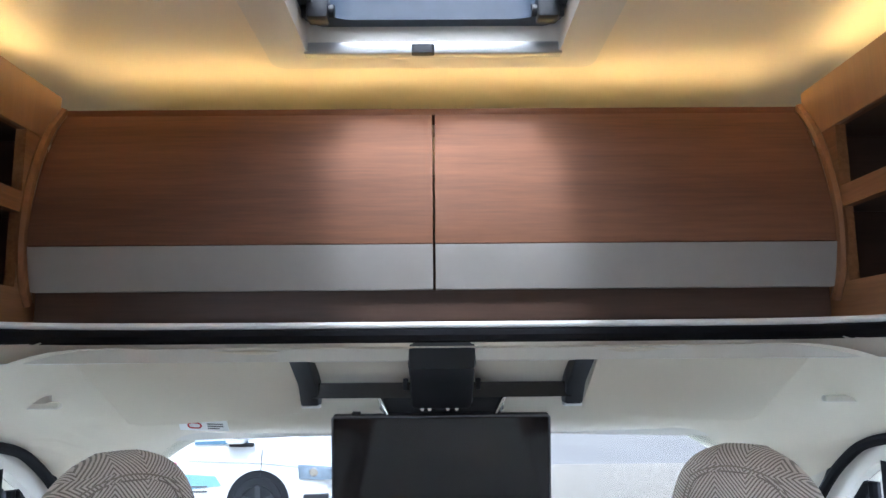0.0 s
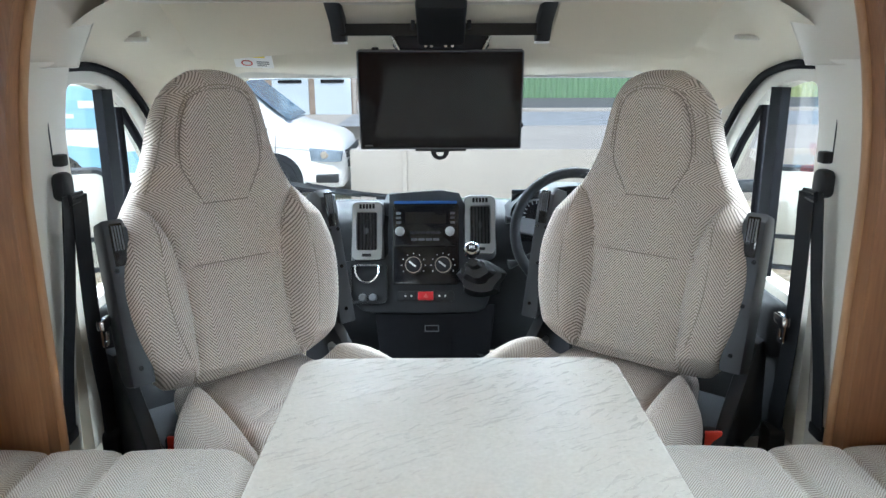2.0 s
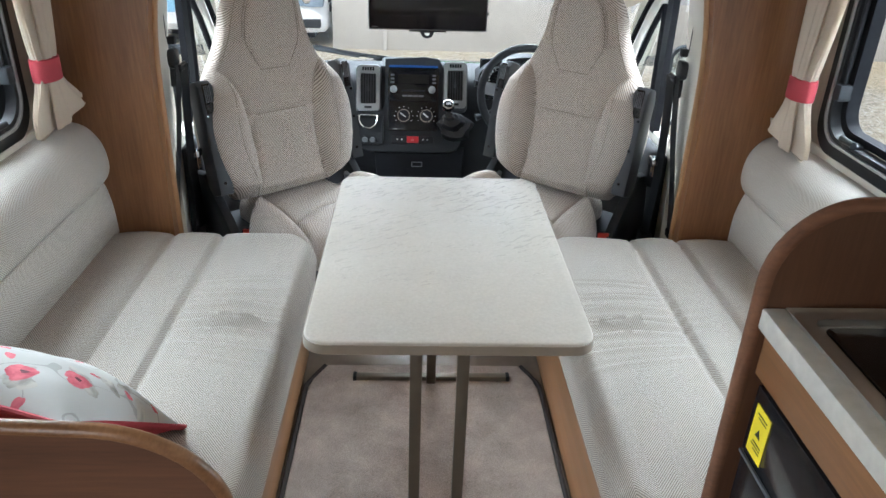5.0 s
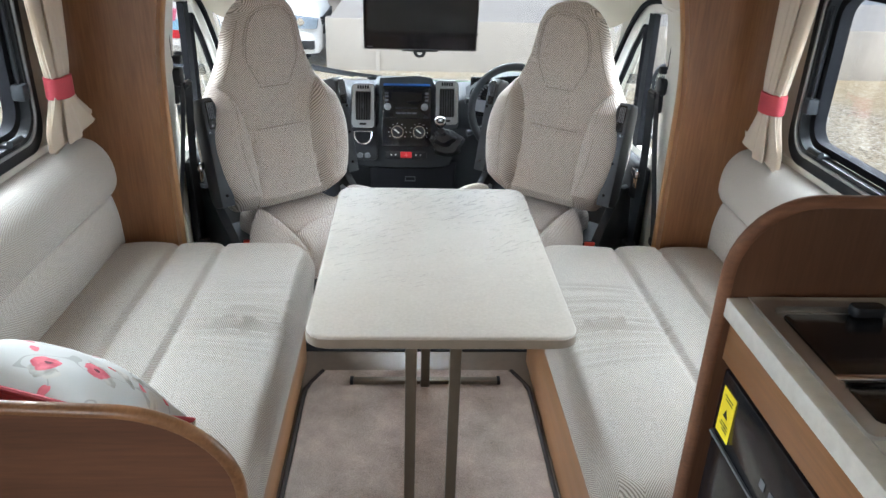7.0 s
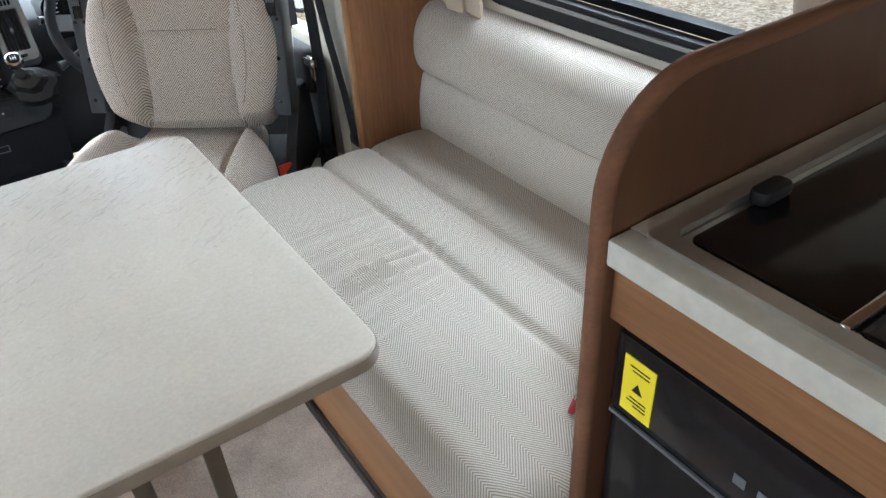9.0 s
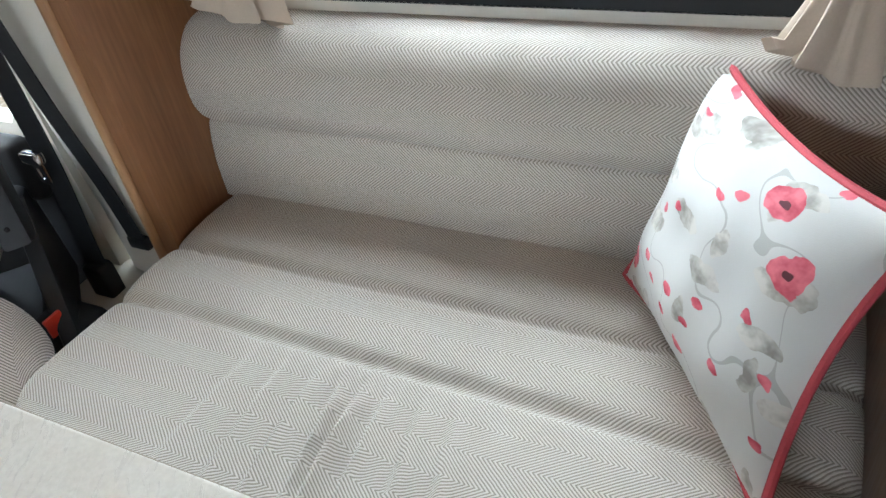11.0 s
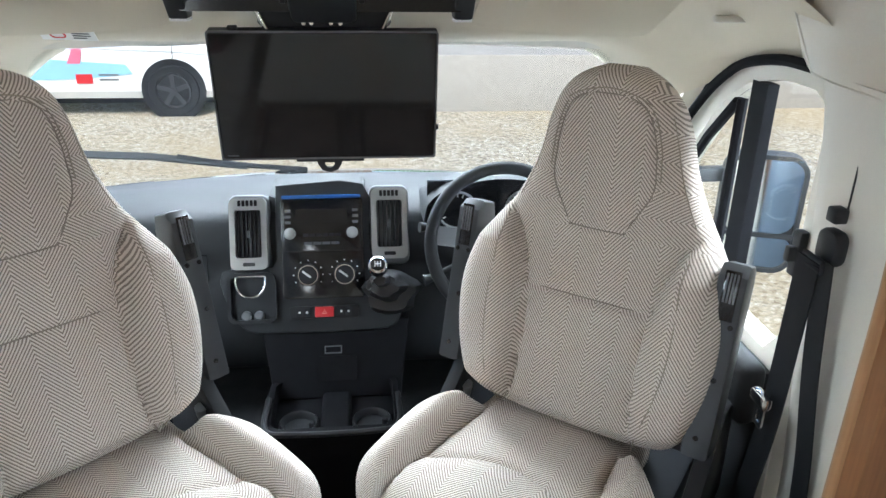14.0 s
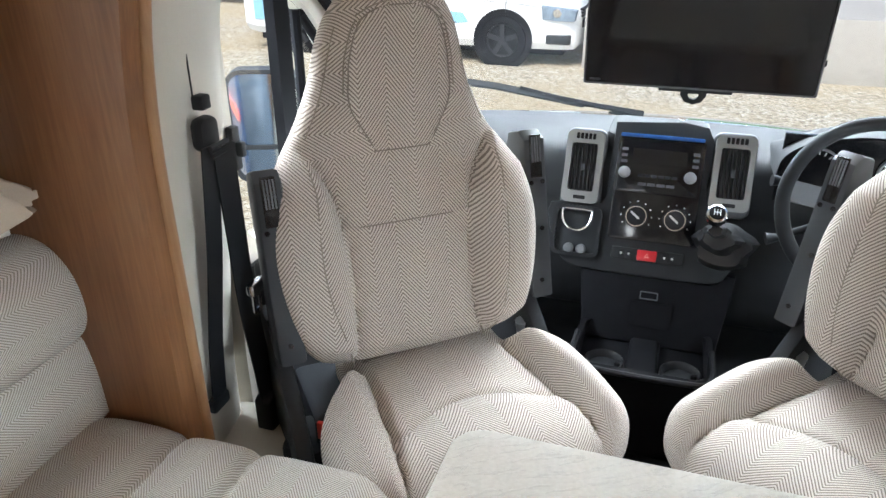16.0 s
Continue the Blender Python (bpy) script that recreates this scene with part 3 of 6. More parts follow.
solid("trim_strip", tube(opening_path(1.424), 0.006, 8, flat=None), WHITE, "thin white edge strip above the cab opening", "trim", "structure")
solid("blackout_rail", tube(opening_path(1.405), 0.013, 8), RUBBER, "black curtain rail round the cab opening", "rail", "structure")
a, b2, c2 = opening_path(1.392), opening_path(1.36), opening_path(1.33)
solid("opening_trim", skin([[Vector(p) + Vector((0, 0, 0)) for p in a], [p + Vector((0, 0.010, 0)) for p in b2], [p + Vector(((0.035 - p.x) * 0.03, 0.09, 0.028)) for p in c2]], close_ring=False), CREAM_TRIM, "cream trim edge of the cab opening", "trim", "structure")

HEAD = [(1.19, 1.385), (1.26, 1.372), (1.36, 1.332), (1.44, 1.294), (1.50, 1.272), (1.54, 1.252), (1.58, 1.220), (1.62, 1.203), (1.70, 1.188), (1.78, 1.174)]


SEAL = [(1.05, 1.212), (1.16, 1.214), (1.275, 1.211), (1.40, 1.186), (1.48, 1.147), (1.558, 1.09), (1.65, 1.0), (1.75, 0.89)]


def headlining():
    """Moulded lining that comes down to the door seals at both sides."""
    rows = []
    for i in range(45):
        row = []
        for j in range(73):
            u = -1 + 2 * j / 72
            e = abs(u)
            x = MID + 0.872 * u
            front = 1.78 - 0.27 * max(0.0, (e - 0.85) / 0.15) ** 1.5
            back = 1.18 - 0.15 * max(0.0, (e - 0.6) / 0.4) ** 0.7
            y = back + (front - back) * i / 44
            z = soft_table(HEAD, max(1.19, y))
            edge = max(0.0, (e - 0.66) / 0.34)
            side = soft_table(SEAL, y) + 0.010
            z += (side - z) * (edge ** 2.4 if y < 1.5 else edge ** 1.8)
            row.append((x, y + 0.03 * (1 - e * e) * max(0.0, y - 1.19) / 0.59, z))
        rows.append(row)
    return skin(rows, close_ring=False)


solid("cab_headlining", headlining(), CREAM, "cream moulded cab roof lining", "ceiling", "structure", sharp=60)
solid("cab_roof", box(-1.0, 1.08, 1.27, 1.82, 1.41, 1.422), WHITE_PAINT, "outer cab roof", "roof", "structure")


def b_pillar(s):
    """Cream trim panel beside the cab seats, from floor to roof."""
    X = lambda v: MID + s * v
    rings = []
    tx = [(0.05, 0.872), (0.40, 0.868), (0.55, 0.858), (0.75, 0.842), (1.0, 0.825), (1.15, 0.808), (1.225, 0.797)]
    ty = [(0.05, 1.03), (0.40, 1.04), (0.55, 1.07), (0.75, 1.085), (1.0, 1.09), (1.15, 1.095), (1.225, 1.11)]
    for k in range(36):
        z = 0.05 + 1.175 * k / 35
        xo, y1 = soft_table(tx, z), soft_table(ty, z)
        face = smooth_path([(X(xo + 0.006), 0.79, z), (X(xo - 0.006), 0.86, z), (X(xo), 0.95, z), (X(xo + 0.015), 1.02, z), (X(xo + 0.045), y1, z)], 4)
        rings.append(face + [Vector((X(xo + 0.16), y1, z)), Vector((X(xo + 0.16), 0.79, z))])
    return solid("pillar_trim_east" if s > 0 else "pillar_trim_west", skin(rings), CREAM_TRIM, "cream moulded trim of the cab door pillar", "trim", "structure", sharp=60)


def corner_panel(s):
    """Smooth cream panel between the rail's curved end and the door pillar."""
    up = [(0.838, 0.79), (0.826, 0.90), (0.79, 1.00), (0.735, 1.085), (0.685, 1.135)]
    low = [(0.802, 0.79), (0.794, 0.90), (0.80, 1.00), (0.815, 1.07), (0.83, 1.12), (0.84, 1.15)]
    a = smooth_path([(v, y, 1.396) for v, y in up], 6)
    b = smooth_path([(v, y, 1.214) for v, y in low], 6)
    rows = []
    for k in range(13):
        f = k / 12
        bulge = 0.022 * math.sin(math.pi * f)
        out = lerp_table([(0.0, 0.0), (0.12, 0.036), (0.30, 0.040), (0.64, 0.020), (1.0, 0.0)], f)
        n = len(a) - 1
        rows.append([(MID + s * (p.x * (1 - f) + q.x * f + bulge * 0.4 + out * (i / n) ** 2), p.y * (1 - f) + q.y * f + bulge * 0.5, p.z * (1 - f) + q.z * f) for i, (p, q) in enumerate(zip(a, b))])
    front = [r[-1] for r in rows]
    rows = [r + [(r[-1][0] + s * 0.004, r[-1][1] + 0.012, r[-1][2]), (r[-1][0] + s * 0.045, r[-1][1] + 0.11, r[-1][2] + 0.012)] for r in rows]
    solid("corner_trim_east" if s > 0 else "corner_trim_west", skin(rows, close_ring=False), CREAM_TRIM, "smooth cream corner panel of the cab opening", "trim", "structure", sharp=80)
    edge = front
    solid("corner_seam", tube(edge + [tuple(p) for p in rows[-1][-3::-1]], 0.0022, 6), CREAM_TRIM, "thin joint line round the cream corner panel", "trim", "structure")


def cab_door(s):
    X = lambda v: MID + s * v
    fx = 0.875
    outer = [(1.09, 1.20), (1.15, 1.236), (1.25, 1.240), (1.36, 1.226), (1.46, 1.190), (1.54, 1.14), (1.62, 1.065), (1.75, 0.93), (1.87, 0.82), (1.98, 0.72), (1.98, 0.10), (1.05, 0.10), (1.06, 0.70)]
    inner = [(1.115, 1.15), (1.165, 1.174), (1.24, 1.175), (1.31, 1.167), (1.40, 1.145), (1.467, 1.105), (1.54, 1.04), (1.64, 0.92), (1.72, 0.81), (1.78, 0.72), (1.55, 0.655), (1.16, 0.645), (1.115, 0.70)]
    d = thing("door_1" if s > 0 else "door_2", (X(fx), 1.5, 0.1), "cab door with dark lower card and cream window frame", "door", kind="structure")
    m = at_x(X(fx), 0, 0)
    part("door_frame", frame_ring(outer, inner, 0, 0.05 * s, m), CREAM_TRIM, d)
    part("seal", tube(smooth_path([(X(fx - 0.014), y, z) for y, z in SEAL], 6), 0.011, 8), RUBBER, d, "black rubber door seal")
    part("door_card", join(box(X(fx - 0.03), X(fx + 0.0), 1.10, 1.95, 0.10, 0.62, 0.012), box(X(fx - 0.075), X(fx - 0.02), 1.08, 1.60, 0.50, 0.645, 0.025, 3)), DARK_SOFT, d, "dark grey door card with padded top")
    part("window_frame", tube([(X(fx + 0.01), y, z) for y, z in [(1.345, 0.64), (1.348, 0.9), (1.35, 1.155)]], 0.03, flat=(0.031, 0.012), up=(1, 0, 0)), RUBBER, d, "black upright window bar")
    part("quarter_frame", tube([(X(fx + 0.01), y, z) for y, z in [(1.43, 0.665), (1.43, 1.105), (1.45, 1.095), (1.56, 0.99), (1.72, 0.80), (1.75, 0.69)]], 0.012, 8, closed=True), RUBBER, d, "black quarter light seal")
    g = part("pane", prism(inner, 0.022, 0.027, at_x(X(fx), 0, 0) if s > 0 else at_x(X(fx) - 0.049, 0, 0)), GLASS, d)
    g.visible_shadow = False
    part("catch", join(box(X(fx - 0.02), X(fx - 0.002), 1.085, 1.11, 0.84, 0.93, 0.004), box(X(fx - 0.035), X(fx - 0.015), 1.09, 1.105, 0.87, 0.90, 0.003)), DARK, d, "black door catch")
    return d


def wing_mirror(s):
    X = lambda v: MID + s * v
    X = lambda v, k=(0.0 if s < 0 else -0.025): MID + s * v + k
    m = thing("wing_mirror", (X(1.17), 1.80, 0.55), "black wing mirror with two panes outside the cab door", "mirror", "wing mirrors")
    base = at_y(X(1.19), 1.745, 0.715) @ Matrix.Rotation(radians(20 * s), 4, "Y")
    shell = []
    for sc, dep in ((1.0, 0.0), (1.03, 0.03), (0.98, 0.07), (0.80, 0.11), (0.45, 0.13)):
        shell.append([(x * sc, y * sc, dep) for x, y in rounded(0.108, 0.17, 0.055, 8)])
    part("housing", moved(skin(shell), base), DARK, m, sharp=60)
    part("rim", frame_ring(rounded(0.110, 0.172, 0.055, 8), rounded(0.098, 0.160, 0.046, 8), -0.012, 0.01, base), DARK, m)
    part("mirror_pane", prism(rounded(0.097, 0.105, 0.042), -0.006, -0.002, base @ Matrix.Translation((0, 0.053, 0))), MIRROR, m, "large mirror pane")
    part("blind_spot_pane", prism(rounded(0.097, 0.044, 0.02), -0.006, -0.002, base @ Matrix.Translation((0, -0.112, 0))), MIRROR, m, "small wide-angle mirror pane")
    part("divider", prism(rounded(0.099, 0.006, 0.003), -0.010, 0.0, base @ Matrix.Translation((0, -0.06, 0))), DARK, m)
    part("arm", box(X(0.95), X(1.12), 1.79, 1.83, 0.795, 0.835, 0.008), DARK, m)
    part("arm", box(X(0.95), X(1.12), 1.79, 1.83, 0.61, 0.65, 0.008), DARK, m)
    return m


for s in (-1, 1):
    b_pillar(s)
    cab_door(s)
    wing_mirror(s)
    corner_panel(s)
    sx = MID + s * 0.70
    solid("sill_trim_east" if s > 0 else "sill_trim_west", box(min(sx, sx + s * 0.22), max(sx, sx + s * 0.22), 0.79, 1.12, 0.002, 0.285, 0.03, 3), CREAM_TRIM, "cream moulded sill beside the cab seat", "trim", "structure")
    cx = MID + s * 0.835
    solid("roof_clip", box(cx - 0.016, cx + 0.016, 1.60, 1.63, 1.128, 1.146, 0.004), RUBBER, "small black clip at the windscreen corner", "clip")


def body_panel(s):
    """Outer coachwork behind the cab door, mirrored in the wing mirror."""
    a, b = MID + s * 1.035, (XR + 0.05 if s > 0 else XL - 0.05)
    p = thing("body_panel", ((a + b) / 2, 0.84, 0.0), "blue-grey outer coachwork panel with a thin red stripe", "body panel", kind="structure")
    part("skin", box(min(a, b), max(a, b), 0.83, 0.86, -0.05, 1.40, 0.006), BODY_BLUE, p)
    part("stripe", box(min(a, b), max(a, b), 0.86, 0.863, 0.86, 0.89), ORANGE, p, "thin red stripe")
    part("stripe", box(min(a, b), max(a, b), 0.86, 0.863, 0.90, 1.38), WHITE_PAINT, p, "white upper coachwork")


for s in (-1, 1):
    body_panel(s)

# ---- windscreen ----
def windscreen():
    w = thing("window_3", (MID, 2.1, 0.7), "wide curved cab windscreen", "window", kind="structure")
    rows, frames = [], []
    for i in range(9):
        f = i / 8
        z = 0.60 + (1.25 - 0.60) * f
        row = []
        for j in range(25):
            u = -1 + 2 * j / 24
            half = 0.985 - 0.09 * f
            y = 2.47 - 0.72 * f - 0.30 * u * u * (1 - 0.25 * f)
            row.append((MID + half * u, y, z))
        rows.append(row)
    g = part("pane", skin(rows, close_ring=False), GLASS, w)
    sol = g.modifiers.new("thick", "SOLIDIFY")
    sol.thickness = 0.004
    g.visible_shadow = False
    part("header", tube([Vector(p) + Vector((0, 0.045, -0.055)) for p in rows[-1]], 0.03, flat=(0.028, 0.010), up=(0, 0.6, 1)), CREAM_TRIM, w, "cream header rail")
    for k in (0, -1):
        side = [Vector(r[k]) + Vector((0, -0.03, 0)) for r in rows]
        s = -1 if k == 0 else 1
        part("pillar", tube([side[0] + Vector((0.0, 0, -0.1))] + side, 0.05, flat=(0.055, 0.035), up=(0.4 * s, 1, 0)), CREAM_TRIM, w, "cream windscreen pillar")
        part("pillar_seal", tube([p + Vector((-0.035 * s, -0.05, 0)) for p in side], 0.008, 6), RUBBER, w)
    part("cowl", skin([[Vector(p) + Vector((0, 0.03, -0.03)) for p in rows[0]], [Vector(p) + Vector((0, 0.30, -0.12)) for p in rows[0]], [Vector(p) + Vector((0, 0.33, -0.5)) for p in rows[0]]], close_ring=False), RUBBER, w, "black scuttle panel below the glass")
    return w


windscreen()

# ---- cab seats ----
RECLINE = Matrix.Rotation(radians(-13), 4, "X")
BACK_W = [(0.0, 0.205), (0.05, 0.243), (0.14, 0.276), (0.26, 0.288), (0.35, 0.268), (0.43, 0.228), (0.50, 0.188), (0.57, 0.158), (0.645, 0.137), (0.695, 0.113), (0.73, 0.080), (0.752, 0.040)]
PATCH = [(0.43, 0.055), (0.44, 0.060), (0.515, 0.100), (0.54, 0.103), (0.60, 0.098), (0.65, 0.086), (0.675, 0.072), (0.688, 0.048), (0.694, 0.02)]


def bolster_seam(h):
    return soft_table([(0.0, 0.150), (0.04, 0.137), (0.12, 0.130), (0.22, 0.131), (0.30, 0.139), (0.36, 0.152), (0.42, 0.180), (0.46, 0.215)], h)


def bolster_ridge(h):
    """The stitched crest of the side bolster, meeting its seam at both ends."""
    return bolster_seam(h) + 0.064 * max(0.0, math.sin(math.pi * max(0.0, min(1.0, h / 0.44)))) ** 0.8


def head_bow(h):
    """The head part bows forward over the shoulders."""
    return -0.085 * max(0.0, min(1.0, (h - 0.36) / 0.36)) ** 1.4


def back_height(x, h):
    """Relief of the front of the backrest."""
    ax = abs(x)
    r = 0.0
    if h < 0.46:
        bs, crest = bolster_seam(h), bolster_ridge(h)
        k = max(0.0, min(1.0, (ax - bs) / max(0.02, crest - bs)))
        ends = min(1.0, h / 0.06) * min(1.0, max(0.0, (0.46 - h) / 0.09))
        r += 0.066 * math.sin(k * math.pi / 2) ** 0.8 * ends
        r -= 0.012 * dip(ax - bs, 0.008) * ends
        r -= 0.003 * dip(ax - crest, 0.004) * ends
    if ax < bolster_seam(h) and h < 0.36:
        r -= 0.007 * dip(h - 0.286, 0.006)
    if 0.43 < h < 0.694:
        pw = lerp_table(PATCH, h)
        r += 0.003 if ax < pw else 0.0
        r -= 0.0045 * dip(ax - pw, 0.005)
    r -= 0.005 * dip(h - 0.433, 0.005) if ax < 0.060 else 0.0
    if 0.48 < h < 0.62 and ax > 0.09:
        r -= 0.006 * dip(seg_dist(ax, h, 0.113, 0.525, 0.195, 0.555), 0.005)
    return r


def seat_back_mesh():
    N, M = 150, 130
    rings = []
    for i in range(M + 1):
        h = 0.752 * i / M
        w = soft_table(BACK_W, h)
        top = max(0.0, (h - 0.667) / 0.085)
        low = max(0.0, (0.03 - h) / 0.03)
        depth = 0.085 * math.sqrt(max(0.03, 1 - top ** 2.2)) * (1 - 0.35 * low)
        cy = head_bow(h)
        ring = []
        for j in range(N):
            a = 2 * math.pi * j / N
            c, s = math.cos(a), math.sin(a)
            x = w * math.copysign(abs(c) ** 0.62, c)
            y = math.copysign(abs(s) ** 0.62, s) * depth
            if s < 0:
                y -= back_height(x, h) * min(1.0, abs(s) * 3.0) + 0.008 * (1 - (x / w) ** 2)
            else:
                y *= 0.8
            ring.append((x, y + cy, h))
        rings.append(ring)
    bm = skin(rings)
    lay = bm.loops.layers.uv.verify()
    for f in bm.faces:
        c = f.calc_center_median()
        ax = abs(c.x)
        side = 0.43 < c.z < 0.705 and ax > lerp_table(PATCH, c.z) + 0.002
        for l in f.loops:
            x, y, z = l.vert.co
            edge = abs(x) + max(0.0, y + 0.03)
            u = math.copysign(edge, x)
            l[lay].uv = (z + 0.01, u) if side else (u + 0.031, z)
    return moved(bm, RECLINE)


def seat_cushion_mesh():
    """Swept along local y from the back (0.10) to the rolled front (-0.46), with fat side wings and a raised thigh pad."""
    N, M = 170, 120
    rings = []
    for i in range(M + 1):
        f = i / M
        y = 0.10 - 0.56 * f
        roll = max(0.0, (f - 0.80) / 0.20)
        rear = max(0.0, (0.06 - f) / 0.06)
        w = 0.190 + 0.104 * math.sin(max(0.0, min(1.0, (f - 0.20) / 0.36)) * math.pi / 2) ** 2 - 0.125 * roll ** 2.4 - 0.02 * rear
        hh = 0.078 * math.sqrt(max(0.02, 1 - roll ** 2.4)) * (1 - 0.3 * rear)
        wing = max(0.0, min(1.0, (f - 0.29) / 0.09)) ** 0.6 * math.sqrt(max(0.0, 1 - max(0.0, (f - 0.55) / 0.43) ** 2.2)) if f < 0.98 else 0.0
        bs = 0.150 + 0.055 * max(0.0, f - 0.18)
        ring = []
        for j in range(N):
            a = 2 * math.pi * j / N
            c, s = math.cos(a), math.sin(a)
            x = w * math.copysign(abs(c) ** 0.72, c)
            z = math.copysign(abs(s) ** 0.66, s) * hh
            if s > 0:
                ax = abs(x)
                k = max(0.0, min(1.0, (ax - bs) / 0.055))
                z += 0.066 * math.sin(k * math.pi / 2) * wing * min(1.0, s * 1.5)
                z -= 0.018 * dip(ax - bs, 0.008) * wing
                inside = ax < bs
                arc = f - 0.60 - 0.10 * min(1.0, ax / 0.15) ** 2
                z -= 0.007 * dip(f - 0.215, 0.010) * inside
                if inside:
                    z += 0.016 * max(0.0, min(1.0, arc / 0.10)) * (1 - roll) - 0.008 * dip(arc, 0.012)
                z += 0.0025 * noise.noise((x * 9, y * 9, 3.0)) * min(1.0, s * 2)
            ring.append((x, y, z - 0.072))
        rings.append(ring)
    bm = skin(rings)
    lay = bm.loops.layers.uv.verify()
    for f in bm.faces:
        for l in f.loops:
            x, y, z = l.vert.co
            side = max(0.0, abs(x) - 0.17)
            l[lay].uv = (math.copysign(abs(x) + 0.8 * side, x) + 0.031, y + 0.9 * z - 0.6 * side)
    return bm


def seam_line(pts):
    return tube(smooth_path(pts, 5), 0.0015, 6)


def front_point(x, h, lift=0.0):
    """A point on the front of the backrest, reclined."""
    w = soft_table(BACK_W, h)
    q = min(0.999, abs(x) / w)
    c = q ** (1 / 0.62)
    s = math.sqrt(max(0.0, 1 - c * c))
    cy = head_bow(h)
    top = max(0.0, (h - 0.667) / 0.085)
    depth = 0.085 * math.sqrt(max(0.03, 1 - top ** 2.2))
    y = -(s ** 0.62) * depth - back_height(x, h) * min(1.0, s * 3.0) - 0.008 * (1 - q * q) + cy - lift
    return RECLINE @ Vector((x, y, h))


def cab_seat(place, turn, outer):
    seat = thing("cab_seat", place, "herringbone cloth swivel cab seat with folded-up armrests", "seat", "cab seats", turn)
    back = part("backrest", seat_back_mesh(), FABRIC, seat, local=True, sharp=80)
    cush = part("seat_cushion", moved(seat_cushion_mesh(), Matrix.Translation((-outer * 0.035, 0, -0.008))), FABRIC, seat, local=True, sharp=80)
    for s in (-1, 1):
        part("panel_seam", seam_line([front_point(s * bolster_seam(h), h, 0.0022) for h in (0.0, 0.05, 0.10, 0.16, 0.22, 0.28, 0.34, 0.39, 0.43)]), SEAM, back, "dark bolster seam", local=True)
        part("panel_seam", seam_line([front_point(s * lerp_table(PATCH, h), h, 0.0042) for h in (0.432, 0.45, 0.48, 0.51, 0.54, 0.57, 0.60, 0.64, 0.665, 0.678, 0.688, 0.693)]), SEAM, back, "dark headrest seam", local=True)
        part("seam", seam_line([front_point(s * bolster_ridge(h), h, 0.0) for h in (0.012, 0.04, 0.08, 0.13, 0.18, 0.23, 0.28, 0.33, 0.37, 0.41)]), STITCH, back, "bolster stitching", local=True)
        part("seam", seam_line([front_point(s * (lerp_table(PATCH, h) + 0.009), h, 0.0) for h in (0.545, 0.57, 0.60, 0.63, 0.655, 0.672)]), STITCH, back, "headrest stitching", local=True)
        part("seam", seam_line([front_point(s * (soft_table(BACK_W, h) * 0.90), h, 0.0) for h in (0.47, 0.51, 0.56, 0.61, 0.665)]), STITCH, back, "headrest side stitching", local=True)
    part("panel_seam", seam_line([front_point(x, 0.286, 0.0022) for x in (-0.134, -0.09, -0.045, 0.0, 0.045, 0.09, 0.134)]), SEAM, back, "dark cross seam", local=True)
    part("panel_seam", seam_line([front_point(x, 0.432, 0.0042) for x in (-0.058, -0.02, 0.02, 0.058)]), SEAM, back, "dark headrest seam", local=True)
    part("panel_seam", seam_line([front_point(x, 0.6935, 0.0022) for x in (-0.022, 0.0, 0.022)]), SEAM, back, "dark headrest seam", local=True)
    part("seam", seam_line([front_point(x, 0.704 - 0.024 * (x / 0.082) ** 2, 0.0) for x in (-0.082, -0.05, 0.0, 0.05, 0.082)]), STITCH, back, "headrest top stitching", local=True)
    for s in (-1, 1):
        armrest(seat, s, s == outer)
    base = join(box(-0.24, 0.24, -0.30, 0.16, -0.20, -0.11, 0.02), box(-0.17, 0.17, -0.24, 0.12, -0.447, -0.20, 0.01))
    part("pedestal", base, DARK, seat, "black seat pedestal", local=True)
    for s in (-1, 1):
        part("side_cover", prism([(0.10, 0.10), (0.02, 0.11), (-0.12, -0.02), (-0.22, -0.14), (0.14, -0.16)], 0.0, 0.035, Matrix.Translation((s * 0.285 - 0.017, 0, 0)) @ FACE_X, 0.008), DARK, seat, "black hinge side cover", local=True)
    part("hinge_lever", tube([(-outer * 0.275, -0.02, -0.09), (-outer * 0.270, -0.03, -0.04), (-outer * 0.262, -0.04, 0.005)], [0.008, 0.010, 0.014], 10), SILVER, seat, "silver recline lever", local=True)
    return seat


def armrest(seat, s, is_outer):
    """Folded upright beside the backrest."""
    m = RECLINE @ Matrix.Translation((s * (0.272 if is_outer else 0.316), -0.066 if is_outer else -0.012, -0.016 if is_outer else -0.012))
    out = [(-0.045, 0.06), (0.03, 0.05), (0.045, 0.09), (0.045, 0.40), (0.03, 0.435), (-0.02, 0.44), (-0.045, 0.42)]
    arm = part("armrest", moved(prism(out, -0.027, 0.027, FACE_X, 0.009), m), ARM_GREY, seat, "dark grey plastic armrest", local=True)
    part("slot", moved(join(box(-0.014, 0.014, -0.0475, -0.044, 0.335, 0.43, 0.002)), m), GLOSS_BLACK, arm, "black recess", local=True)
    part("lever", moved(join(*[box(-0.010 + 0.006 * k, -0.007 + 0.006 * k, -0.051, -0.046, 0.37, 0.425) for k in range(4)]), m), GREY_PLASTIC, arm, "ribbed release lever", local=True)
    for x, z in ((-0.014, 0.325), (0.014, 0.325), (0.006, 0.22), (-0.002, 0.10)):
        part("screw_hole", moved(cyl((x, -0.047, z), (x, -0.0445, z), 0.0052, 10), m), GLOSS_BLACK, arm, local=True)
    return arm


SEAT_TURN = 39.0
cab_seat((0.555, 1.238, 0.444), -SEAT_TURN, 1)
cab_seat((-0.500, 1.180, 0.449), SEAT_TURN + 2.0, -1)


